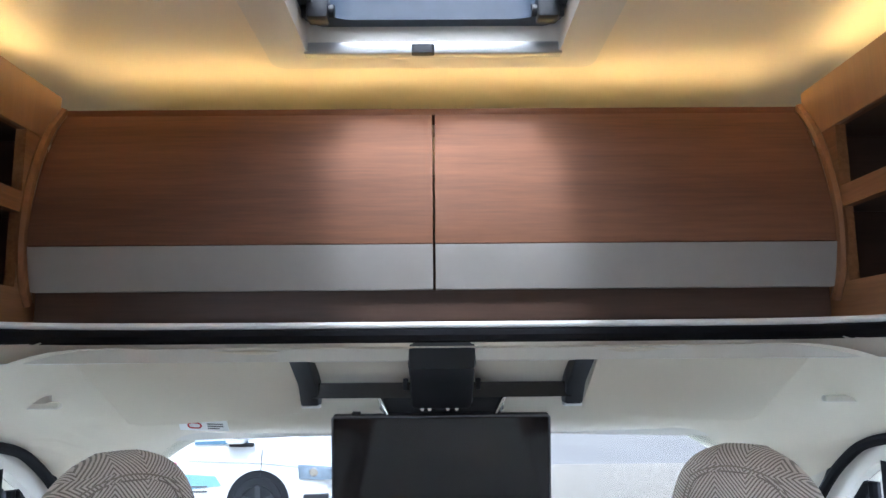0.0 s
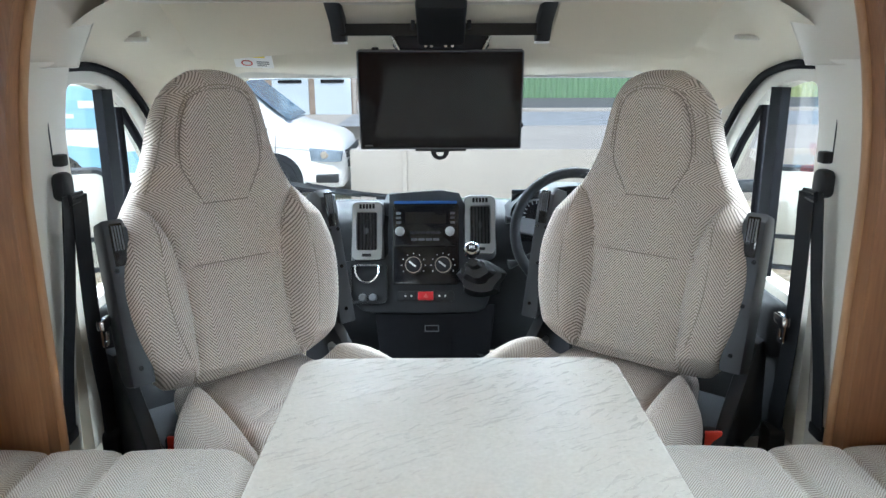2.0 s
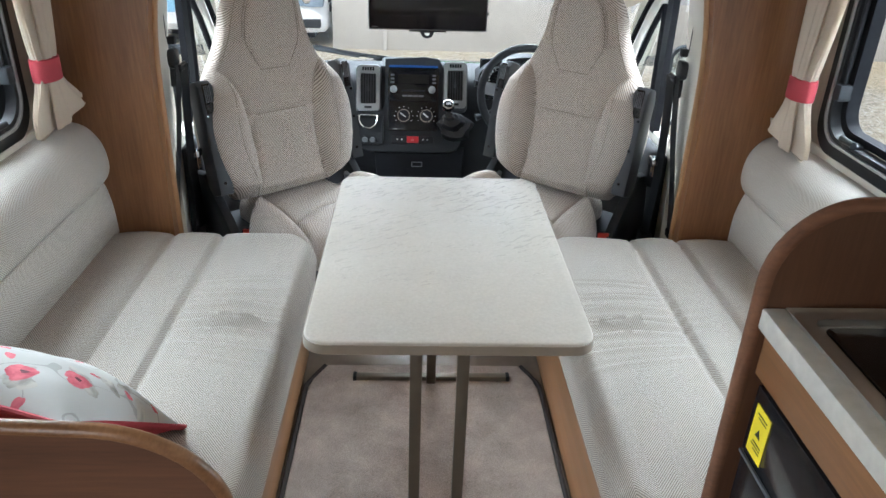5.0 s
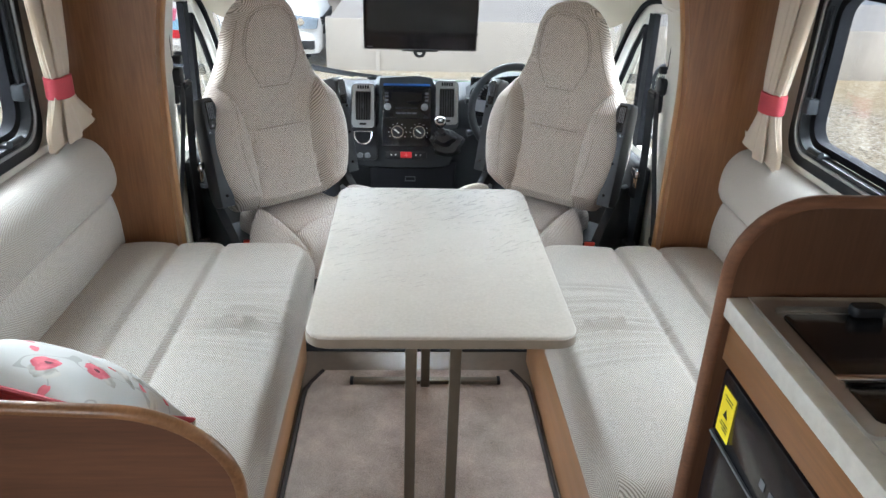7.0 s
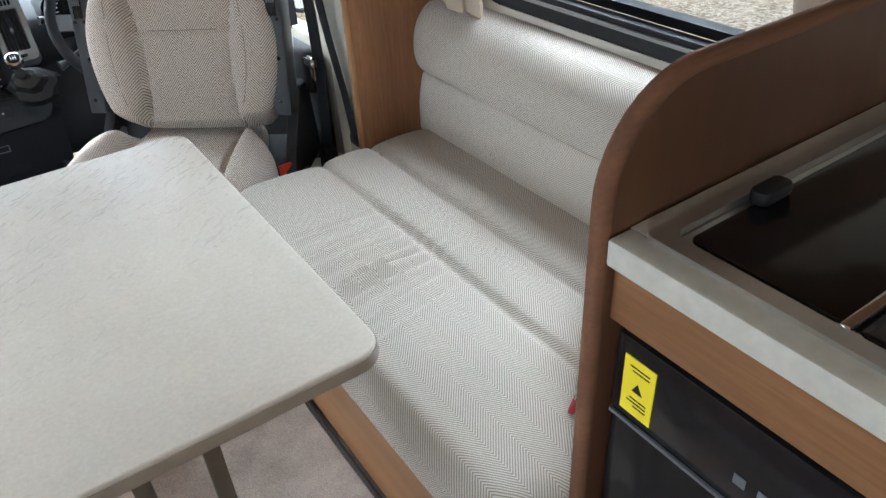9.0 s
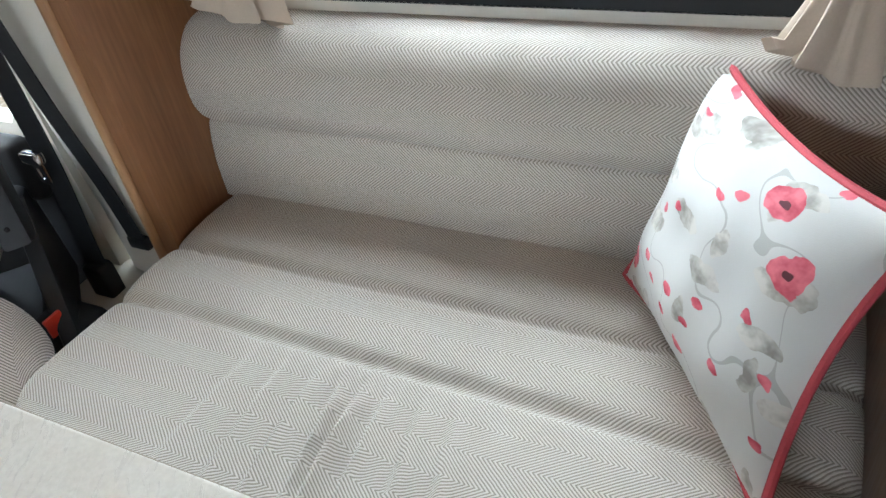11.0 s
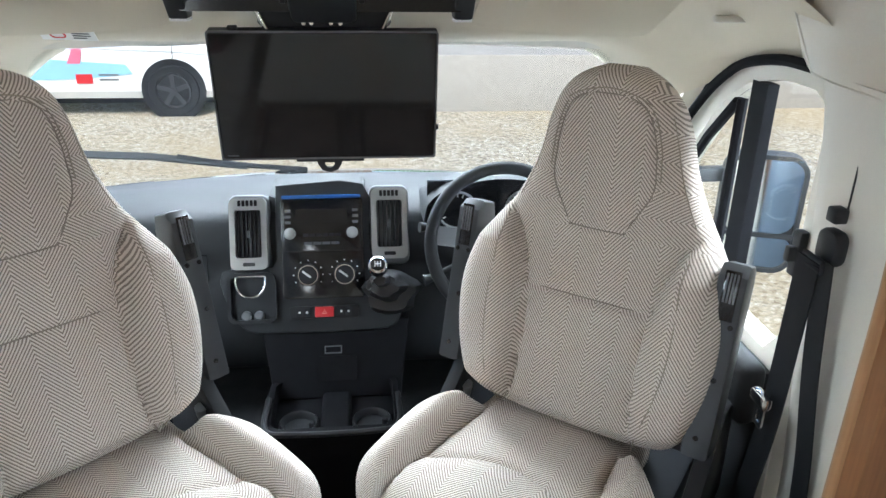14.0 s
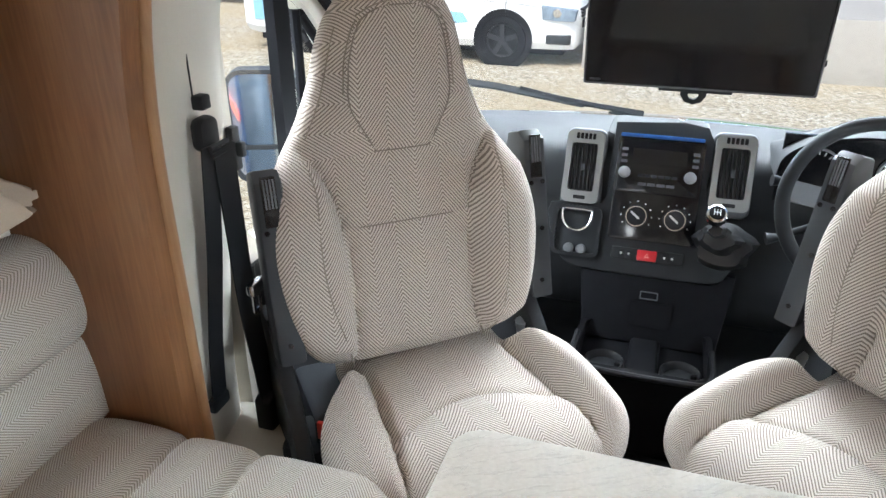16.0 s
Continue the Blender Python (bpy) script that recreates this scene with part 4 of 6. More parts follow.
# ---- lounge benches ----
def bench_cushion(x_front, x_back, y0, y1, z, seams, wrinkle):
    """Seat cushion with lengthwise piping seams, a rolled front and sat-in creases."""
    s = 1 if x_front > x_back else -1
    N, M = 80, 210
    rings = []
    width = abs(x_front - x_back)
    for j in range(M + 1):
        g = j / M
        y = y0 + (y1 - y0) * g
        endr = max(0.0, 1 - min(g, 1 - g) / 0.035)
        row = []
        prof = []
        for i in range(N + 1):
            f = i / N
            if f < 0.84:
                d = width * f / 0.84 * 0.93
                prof.append((d, 0.0))
            else:
                a = (f - 0.84) / 0.16 * math.pi / 2
                prof.append((width * 0.93 + width * 0.07 * math.sin(a), -0.055 * (1 - math.cos(a))))
        fw = width - 0.085 * max(0.0, 1 - (y1 - y) / 0.11) ** 2 - 0.06 * max(0.0, 1 - (y - y0) / 0.08) ** 2
        for d, dz in prof:
            d = d * fw / width
            h = dz - 0.018 * endr ** 2
            for q in seams:
                h -= 0.011 * dip(d - q * width, 0.009)
            marks = (0.0,) + tuple(seams) + (1.0,)
            for lo, hi in zip(marks, marks[1:]):
                if lo <= d / width < hi and d < width * 0.97:
                    h += 0.009 * math.sin(math.pi * (d / width - lo) / (hi - lo)) ** 0.7
            cx = (d / width - 0.76) / 0.17
            for wy, amp, skew in wrinkle:
                yy = y - wy + skew * (d / width - 0.6)
                h += amp * dip(yy, 0.009) * math.exp(-cx * cx) - 0.8 * amp * dip(yy - 0.016, 0.009) * math.exp(-cx * cx)
            h += 0.0025 * noise.noise((d * 6, y * 6, x_back))
            row.append((x_back + s * d, y, z + h))
        row.append((x_back + s * (fw - 0.01), y, z - 0.148))
        row.append((x_back, y, z - 0.148))
        rings.append(row)
    bm = skin(rings)
    lay = bm.loops.layers.uv.verify()
    for f in bm.faces:
        for l in f.loops:
            x, y, zz = l.vert.co
            l[lay].uv = (abs(x - x_back) + max(0.0, z - 0.05 - zz), y + math.copysign(0.9 * max(0.0, z - 0.02 - zz), y - (y0 + y1) / 2) * (1.0 if min(y - y0, y1 - y) < 0.02 else 0.0))
    return bm


def bench_back(x_face, x_wall, y0, y1, z0):
    """Back cushion: lower panel, seam and a fat rolled top."""
    s = 1 if x_wall > x_face else -1
    th = abs(x_wall - x_face)
    prof = [(0.0, 0.0), (0.001, 0.03), (0.003, 0.08), (0.009, 0.12), (0.016, 0.150), (0.021, 0.163), (0.026, 0.167), (0.019, 0.172), (0.006, 0.19), (-0.004, 0.22), (-0.002, 0.27), (0.014, 0.315), (0.048, 0.350), (0.095, 0.362), (0.13, 0.355), (min(0.16, th), 0.335)]
    pts = smooth_path([(a, 0, b) for a, b in prof], 4)
    rings = []
    M = 60
    for j in range(M + 1):
        g = j / M
        y = y0 + (y1 - y0) * g
        endr = max(0.0, 1 - min(g, 1 - g) / 0.03)
        row = [(x_face + s * (p.x + 0.02 * endr ** 2 + 0.002 * noise.noise((p.z * 7, y * 5, x_face))), y, z0 + p.z - 0.015 * endr ** 2 * (p.z / 0.36)) for p in pts]
        row += [(x_wall, y, z0 + 0.33), (x_wall, y, z0)]
        rings.append(row)
    bm = skin(rings)
    lay = bm.loops.layers.uv.verify()
    for f in bm.faces:
        for l in f.loops:
            x, y, z = l.vert.co
            l[lay].uv = (z + max(0.0, abs(x - x_face) - 0.05), y)
    return bm


def bench(side, x_front, x_back, x_wall, y0, y1, z, base_x):
    b = thing("bench_seat", ((x_front + x_back) / 2, (y0 + y1) / 2, 0.0), "pale herringbone cloth bench on a wooden base", "bench", "lounge benches")
    wr = [(0.06, 0.008, 0.14), (0.11, 0.010, 0.10), (0.165, 0.016, 0.06), (0.205, 0.022, 0.04), (0.24, 0.016, 0.08), (0.285, 0.016, 0.03), (0.345, 0.011, 0.02), (0.41, 0.006, -0.05)]
    part("seat_cushion", bench_cushion(x_front, x_back, y0, y1, z, (0.285, 0.52), wr), FABRIC_BENCH, b, "herringbone seat cushion with creases", sharp=80)
    part("back_cushion", bench_back(x_back - 0.004 * side, x_wall - 0.014 * side, y0, y1 + 0.03, z - 0.01), FABRIC_BENCH, b, "herringbone back cushion with rolled top", sharp=80)
    part("base_panel", box(base_x, base_x + 0.018 * side, y0, y1 - 0.02, 0.0, z - 0.148), WOOD_Y, b, "cherry wood plinth board")
    for ya in (y0, y1 - 0.04):
        part("end_board", box(base_x + 0.02 * side, x_wall - 0.014 * side, ya, ya + 0.02, 0.0, z - 0.149), WOOD_Z, b)
    return b


bench(1, 0.385, 1.03, XR, -0.425, 0.755, 0.463, 0.425)
bench(-1, -0.315, -0.955, XL, -0.525, 0.755, 0.463, -0.372)


# ---- table ----
def table():
    x0, x1, y0, y1, zt = -0.224, 0.342, -0.228, 0.645, 0.702
    t = thing("table", (0.055, 0.2, 0.0), "grey stone-look laminate table on metal legs", "table")
    w, d = (x1 - x0) / 2, (y1 - y0) / 2
    part("tabletop", prism(rounded(w, d, 0.045, 8), zt - 0.030, zt, Matrix.Translation(((x0 + x1) / 2, (y0 + y1) / 2, 0)), 0.005, 3), TABLE, t)
    part("edge_band", frame_ring(rounded(w + 0.002, d + 0.002, 0.046, 8), rounded(w - 0.004, d - 0.004, 0.042, 8), zt - 0.026, zt - 0.006, Matrix.Translation(((x0 + x1) / 2, (y0 + y1) / 2, 0))), simple("edge_strip", (0.30, 0.25, 0.20), 0.4), t, "beige plastic edge band")
    for x in (-0.005, 0.095):
        part("leg", box(x - 0.013, x + 0.013, -0.13, -0.11, 0.0, zt - 0.03, 0.003), BRONZE, t, "flat bronze metal leg")
    part("rear_post", box(0.035, 0.065, 0.545, 0.565, 0.02, zt - 0.03, 0.003), BRONZE, t)
    part("foot_bar", box(-0.20, 0.305, 0.575, 0.60, 0.004, 0.026, 0.004), BRONZE, t, "bronze metal foot bar")
    for x in (-0.20, 0.305):
        part("end_cap", box(x - 0.006, x + 0.006, 0.573, 0.602, 0.002, 0.028, 0.003), DARK, t)
    part("near_foot_bar", box(-0.18, 0.27, -0.132, -0.108, 0.004, 0.026, 0.004), BRONZE, t)
    return t


table()


def carpet():
    c = thing("carpet", (0.02, -0.6, 0.0), "beige cut-pile carpet mat with dark bound edge", "carpet")
    x0, x1, y0, y1 = -0.352, 0.405, -2.6, 0.66
    rings = []
    for y in [y0 + (y1 - y0) * k / 40 for k in range(41)]:
        inset = 0.05 * max(0.0, (y - 0.56) / 0.10)
        rings.append([(x0 + inset + 0.003 * noise.noise((y * 20, 0, 0)), y, 0.0), (x0 + inset + 0.006, y, 0.010), ((x0 + x1) / 2, y, 0.011), (x1 - inset - 0.006, y, 0.010), (x1 - inset + 0.003 * noise.noise((y * 20, 5, 0)), y, 0.0)])
    part("mat", skin(rings), CARPET, c)
    for x, s in ((x0, -1), (x1, 1)):
        part("binding", tube([(x + s * (0.004 - 0.05 * max(0.0, (y - 0.56) / 0.10)), y, 0.007) for y in [y0 + (y1 - y0) * k / 60 for k in range(61)]], 0.008, 6), PIPING, c, "dark frayed binding")
    return c


carpet()


# ---- kitchen end ----
def kitchen():
    k = thing("end_panel", (0.85, -0.44, 0.0), "cherry wood kitchen end panel with rounded corner", "panel")
    r = 0.13
    out = [(XR, 0.0), (0.517, 0.0), (0.517, 1.086 - r)] + [(0.517 + r - r * math.cos(a), 1.086 - r + r * math.sin(a)) for a in (radians(9 * i) for i in range(1, 11))] + [(XR, 1.086)]
    part("board", prism(out, 0, 0.022, at_y(0, -0.447, 0)), wood("walnut_upright", (0.065, 0.028, 0.015), (0.125, 0.058, 0.032), "z"), k)
    part("edging", tube([(x, -0.436, z) for x, z in out[1:]], 0.0125, 10), WOOD_X, k, "rounded wood edging")
    wt_ = thing("worktop", (0.85, -1.0, 0.9), "pale stone-look kitchen worktop", "worktop")
    part("front_edge", box(0.515, 0.5515, -1.6, -0.449, 0.885, 0.921, 0.004), WORKTOP, wt_, "rounded pale front edge")
    part("slab", join(box(0.552, 1.158, -0.476, -0.449, 0.885, 0.921), box(0.552, 1.158, -1.6, -0.806, 0.885, 0.921)), WORKTOP, wt_)
    hob = thing("hob", (0.8, -0.66, 0.92), "stainless hob with closed black glass lid", "hob")
    m = Matrix.Translation((0.822, -0.641, 0))
    part("tray", prism(rounded(0.27, 0.165, 0.02), 0.886, 0.892, m), STEEL, hob)
    part("rim", frame_ring(rounded(0.275, 0.170, 0.012), rounded(0.252, 0.150, 0.02), 0.893, 0.927, m), STEEL, hob, "stainless rim")
    part("inner_step", frame_ring(rounded(0.251, 0.149, 0.02), rounded(0.236, 0.136, 0.02), 0.892, 0.916, m), STEEL, hob, "bright inner step of the tray")
    part("lid", prism(rounded(0.240, 0.090, 0.012), 0.914, 0.920, Matrix.Translation((0.824, -0.592, 0)), 0.002), GLOSS_BLACK, hob, "black glass lid")
    part("front_lid", prism(rounded(0.240, 0.040, 0.010), 0.913, 0.918, Matrix.Translation((0.824, -0.734, 0)), 0.002), GLOSS_BLACK, hob, "narrow black glass front lid")
    part("lid_rail", box(0.570, 1.066, -0.693, -0.681, 0.918, 0.929, 0.003), CHROME, hob, "chrome hinge rail")
    part("knob", prism(rounded(0.028, 0.013, 0.010), 0.920, 0.938, Matrix.Translation((0.722, -0.505, 0)), 0.004), DARK, hob)
    unit = thing("kitchen_unit", (0.85, -1.0, 0.0), "cherry wood kitchen unit under the worktop", "cabinet")
    part("fascia", box(0.531, 0.549, -1.6, -0.449, 0.80, 0.884, 0.002), WOOD_Y, unit)
    part("body", join(box(0.56, 1.158, -1.6, -1.02, 0.0, 0.84), box(0.56, 1.158, -1.02, -0.449, 0.0, 0.06)), WOOD_Z, unit)
    fr = thing("fridge", (0.8, -0.74, 0.06), "black built-in fridge with touch panel", "fridge")
    part("body", box(0.56, 1.12, -1.01, -0.455, 0.065, 0.795), DARK, fr)
    d = part("door", box(0.535, 0.558, -1.01, -0.465, 0.075, 0.655, 0.004), GLOSS_BLACK, fr, "gloss black door")
    part("control_panel", box(0.533, 0.558, -1.01, -0.465, 0.662, 0.79, 0.003), GLOSS_BLACK, fr, "gloss black control panel")
    part("trim", box(0.530, 0.5345, -1.01, -0.465, 0.655, 0.660), GREY_PLASTIC, fr)
    for i in range(4):
        part("icon", box(0.5318, 0.5328, -0.66 - 0.03 * i, -0.645 - 0.03 * i, 0.695, 0.71), GREY_PLASTIC, fr, "small printed symbol")
    st = solid("sticker", box(0.5315, 0.5328, -0.528, -0.480, 0.675, 0.765), YELLOW, "yellow warning sticker on the fridge", "sticker")
    for z, ya in ((0.752, -0.490), (0.746, -0.494), (0.702, -0.494), (0.696, -0.490), (0.690, -0.500)):
        part("print", box(0.5308, 0.5314, -0.520, ya, z, z + 0.0018), DARK, st, "thin dark print line")
    part("symbol", prism([(-0.008, -0.007), (0.008, -0.007), (0.0, 0.008)], 0.5306, 0.5313, at_x(0, -0.504, 0.722)), DARK, st, "small triangular warning symbol")


kitchen()


def left_end_panel():
    k = thing("end_panel", (-0.7, -0.54, 0.0), "low cherry wood bench end panel with rounded top corner", "panel")
    out = [(XL, 0.0), (-0.292, 0.0), (-0.292, 0.60)] + [(-0.292 - 0.20 + 0.20 * math.cos(a), 0.60 + 0.165 * math.sin(a)) for a in (radians(7.5 * i) for i in range(1, 13))] + [(-0.75, 0.778), (XL, 0.79)]
    part("board", prism(out, 0, 0.022, at_y(0, -0.56, 0)), WOOD_X, k)
    part("edging", tube([(x, -0.549, z) for x, z in out[1:]], 0.0125, 10), WOOD_Y, k, "rounded wood edging")


left_end_panel()


# ---- cab: dashboard ----
def dashboard():
    d = thing("dashboard", (MID, 1.9, 0.0), "charcoal plastic van dashboard with silver vents", "dashboard")
    prof = [(2.40, 0.655), (2.25, 0.690), (2.05, 0.712), (1.92, 0.708), (1.86, 0.685), (1.835, 0.62), (1.835, 0.56), (1.80, 0.50), (1.80, 0.36), (1.86, 0.22), (1.95, 0.18), (2.40, 0.18)]
    pts = smooth_path([(0, y, z) for y, z in prof[:11]], 4) + [Vector((0, 2.40, 0.18))]
    rings = []
    for k in range(31):
        x = -0.875 + 1.84 * k / 30
        e = abs(x - MID) / 0.92
        rings.append([(x, p.y - 0.10 * e ** 3 * (p.y > 2.1), p.z - 0.02 * e ** 4) for p in pts])
    part("body", skin(rings), DARK_SOFT, d, sharp=55)
    part("glovebox_line", tube([(-0.62, 1.829, 0.60), (-0.34, 1.829, 0.60), (-0.34, 1.795, 0.42), (-0.62, 1.795, 0.42)], 0.003, 6, closed=True), RUBBER, d, "glovebox outline groove")
    part("top_pad", prism(rounded(0.135, 0.10, 0.03), 0.70, 0.752, Matrix.Translation((-0.035, 1.97, 0)), 0.012), DARK_SOFT, d)
    hood = [(0.255, 0.0), (0.27, 0.055), (0.33, 0.095), (0.45, 0.118), (0.57, 0.105), (0.66, 0.06), (0.68, 0.0)]
    arch = smooth_path([(x, 0, z) for x, z in hood], 5)
    part("instrument_hood", skin([[(p.x, 1.77, 0.705 + p.z) for p in arch], [(p.x, 1.90, 0.70 + p.z * 0.98) for p in arch], [(p.x, 2.05, 0.69 + p.z * 0.4) for p in arch]], close_ring=False), DARK_SOFT, d)
    part("instrument_face", box(0.27, 0.67, 1.835, 1.845, 0.62, 0.80), GLOSS_BLACK, d, "black instrument face")
    for x in (0.355, 0.545):
        part("dial", frame_ring(rounded(0.055, 0.055, 0.054, 8), rounded(0.051, 0.051, 0.050, 8), -0.012, 0.0, at_y(x, 1.835, 0.715)), SILVER, d, "silver instrument ring")
        part("dial_marks", join(*[moved(box(-0.0012, 0.0012, -0.002, 0.0, 0.038, 0.047), at_y(x, 1.832, 0.715) @ Matrix.Rotation(radians(-120 + 20 * k), 4, "Z") @ FACE_Y.inverted()) for k in range(13)]), MARK, d)
    return d


dash = dashboard()
DASH = Matrix(((1, 0, 0, -0.022), (0, 0.363, -0.932, 1.75), (0, 0.932, 0.363, 0.457), (0, 0, 0, 1)))


def on_dash(a, b, n=0.0):
    return DASH @ Matrix.Translation((a, b, n))


def ring_lathe(profile, m, seg=28):
    """Turned shape from (radius, height) pairs."""
    return moved(skin([[(r * math.cos(2 * math.pi * k / seg), r * math.sin(2 * math.pi * k / seg), h) for k in range(seg)] for r, h in profile]), m)


def centre_stack():
    c = thing("centre_console", (0.0, 1.7, 0.0), "black centre console with radio, heater dials and cup holders", "console")
    out = smooth_path([(-0.125, 0.350, 0), (0.115, 0.352, 0), (0.128, 0.20, 0), (0.150, 0.13, 0), (0.215, 0.05, 0), (0.20, -0.045, 0), (0.10, -0.06, 0), (-0.12, -0.06, 0), (-0.215, -0.05, 0), (-0.262, 0.02, 0), (-0.275, 0.115, 0), (-0.14, 0.125, 0), (-0.128, 0.20, 0)], 3)
    part("surround", prism([(p.x, p.y) for p in out], -0.11, -0.002, on_dash(0, 0), 0.006), DARK_SOFT, c)
    part("radio_panel", prism(rounded(0.113, 0.139, 0.012), -0.01, 0.006, on_dash(0.001, 0.174), 0.003), GLOSS_BLACK, c, "gloss black radio and heater panel")
    r = part("radio", prism(rounded(0.106, 0.072, 0.008), 0.004, 0.011, on_dash(0.0, 0.236), 0.003), GLOSS_BLACK, c, "black car radio")
    part("blue_trim", prism(rounded(0.108, 0.005, 0.004), 0.004, 0.013, on_dash(0.0, 0.316), 0.002), simple("blue_gloss", (0.03, 0.10, 0.30), 0.15), r, "blue reflecting strip", local=False)
    part("display", prism(rounded(0.070, 0.020, 0.004), 0.010, 0.0125, on_dash(0.0, 0.262)), SCREEN, r, "radio display")
    for i in range(6):
        part("button", prism(rounded(0.0075, 0.004, 0.002), 0.010, 0.0135, on_dash(-0.044 + 0.0175 * i, 0.211)), DARK_SOFT, r)
    for i in range(4):
        part("button", prism(rounded(0.011, 0.004, 0.002), 0.010, 0.0135, on_dash(-0.038 + 0.0245 * i, 0.188)), GREY_PLASTIC, r)
    for i in range(3):
        for a in (-0.092, 0.092):
            part("button", prism(rounded(0.008, 0.004, 0.002), 0.010, 0.0135, on_dash(a, 0.246 + 0.016 * i)), GREY_PLASTIC, r)
    for a in (-0.087, 0.083):
        part("knob", ring_lathe([(0.016, 0.008), (0.016, 0.016), (0.013, 0.018), (0.013, 0.024), (0.010, 0.026), (0.001, 0.026)], on_dash(a, 0.216), 24), SILVER, r, "silver radio knob")
    for a in (-0.041, 0.059):
        dial = part("heater_dial", ring_lathe([(0.031, 0.004), (0.031, 0.010), (0.027, 0.012), (0.026, 0.020), (0.022, 0.022), (0.001, 0.022)], on_dash(a, 0.101), 32), DARK, c, "black heater dial")
        part("dial_ring", frame_ring(rounded(0.0275, 0.0275, 0.0272, 8), rounded(0.0252, 0.0252, 0.025, 8), 0.010, 0.0225, on_dash(a, 0.101)), CHROME, dial, "chrome dial ring")
        part("pointer", prism(rounded(0.0028, 0.015, 0.0025), 0.020, 0.0265, on_dash(a, 0.101) @ Matrix.Rotation(radians(52), 4, "Z") @ Matrix.Translation((0, 0.004, 0))), MARK, dial, "white pointer")
        for k in range(9):
            ang = radians(-120 + 30 * k)
            part("tick", prism(rounded(0.0018, 0.0018, 0.001, 2), 0.005, 0.0072, on_dash(a + 0.040 * math.sin(ang), 0.101 + 0.040 * math.cos(ang))), MARK, dial)
    part("switch_panel", prism(rounded(0.095, 0.017, 0.006), -0.004, 0.003, on_dash(0.0, -0.004), 0.002), DARK, c)
    hz = part("hazard_switch", prism(rounded(0.026, 0.0145, 0.003), 0.0, 0.008, on_dash(0.0, -0.003), 0.002), RED, c, "red hazard light switch")
    tri = [(-0.007, -0.005), (0.007, -0.005), (0, 0.007)]
    part("hazard_symbol", frame_ring(tri, [(x * 0.6, y * 0.6) for x, y in tri], 0.0075, 0.0088, on_dash(0.0, -0.003)), simple("pale_red", (0.8, 0.35, 0.3), 0.4), hz)
    for a in (-0.068, -0.048, 0.046, 0.066):
        part("switch", prism(rounded(0.009, 0.012, 0.002), 0.0, 0.006, on_dash(a, -0.003), 0.001), DARK_SOFT, c)
        part("switch_mark", prism(rounded(0.003, 0.003, 0.001, 2), 0.006, 0.0072, on_dash(a, -0.003)), MARK, c)
    for a, b, w in ((-0.199, 0.218, 0.046), (0.186, 0.238, 0.046)):
        v = part("vent", frame_ring(rounded(w + 0.004, 0.098, 0.016), rounded(w - 0.011, 0.066, 0.008), -0.03, 0.014, on_dash(a, b)), SILVER, c, "silver framed air vent")
        part("vent_back", prism(rounded(w - 0.008, 0.070, 0.008), -0.04, -0.02, on_dash(a, b)), RUBBER, v)
        for k in range(6):
            part("slat", prism(rounded(0.0018, 0.064, 0.0012, 2), -0.02, 0.006, on_dash(a - 0.028 + 0.0112 * k, b)), DARK, v)
        part("vent_tab", prism(rounded(0.005, 0.010, 0.003), 0.0, 0.014, on_dash(a, b)), GREY_PLASTIC, v)
        part("thumb_wheel", prism(rounded(0.016, 0.005, 0.003), 0.006, 0.017, on_dash(a, b - 0.083)), DARK, v)
        for k in range(5):
            part("top_slot", prism(rounded(0.004, 0.008, 0.002, 2), 0.006, 0.0155, on_dash(a - 0.022 + 0.011 * k, b + 0.084)), RUBBER, v)
        part("vent_pod", prism(rounded(w + 0.010, 0.112, 0.024), -0.13, -0.012, on_dash(a, b - 0.004), 0.01), GREY_PLASTIC, v, "grey pod behind the vent")
    pk = part("tray", frame_ring(rounded(0.066, 0.070, 0.022), rounded(0.056, 0.060, 0.016), -0.01, 0.010, on_dash(-0.196, 0.042)), DARK, c, "oddments tray with cup ring")
    part("tray_back", prism(rounded(0.06, 0.064, 0.018), -0.03, -0.008, on_dash(-0.196, 0.042)), RUBBER, pk)
    ringp = [(0.040 * math.cos(t), 0.03 - 0.045 * max(0, math.sin(t)) + (0.012 if math.sin(t) <= 0 else 0), 0.012) for t in [2 * math.pi * k / 32 for k in range(32)]]
    part("cup_ring", moved(tube(ringp, 0.0035, 8, closed=True), on_dash(-0.198, 0.058)), CHROME, pk, "bright rim of the tray")
    for a in (-0.212, -0.178):
        part("socket", ring_lathe([(0.014, -0.008), (0.014, 0.008), (0.010, 0.012), (0.001, 0.012)], on_dash(a, -0.008), 18), GREY_PLASTIC, pk, "power socket cap")
    part("lower_console", prism([(-0.205, -0.03), (0.205, -0.03), (0.20, -0.08), (0.178, -0.25), (-0.178, -0.25), (-0.20, -0.08)], -0.13, -0.012, on_dash(0.03, 0), 0.01), RUBBER, c)
    part("cup_tray", join(box(-0.175, 0.175, 1.46, 1.72, 0.0, 0.215, 0.025, 3), frame_ring(rounded(0.175, 0.125, 0.045), rounded(0.160, 0.110, 0.035), 0.190, 0.268, Matrix.Translation((0, 1.585, 0)))), RUBBER, c, "black moulded cup tray")
    part("tray_divider", box(-0.035, 0.045, 1.475, 1.69, 0.20, 0.236, 0.012, 3), RUBBER, c)
    part("pocket", prism(rounded(0.055, 0.035, 0.008), -0.02, -0.008, on_dash(0.03, -0.165)), RUBBER, c)
    part("label_plate", frame_ring(rounded(0.024, 0.011, 0.002), rounded(0.021, 0.008, 0.001), -0.014, -0.009, on_dash(0.02, -0.112)), GREY_PLASTIC, c)
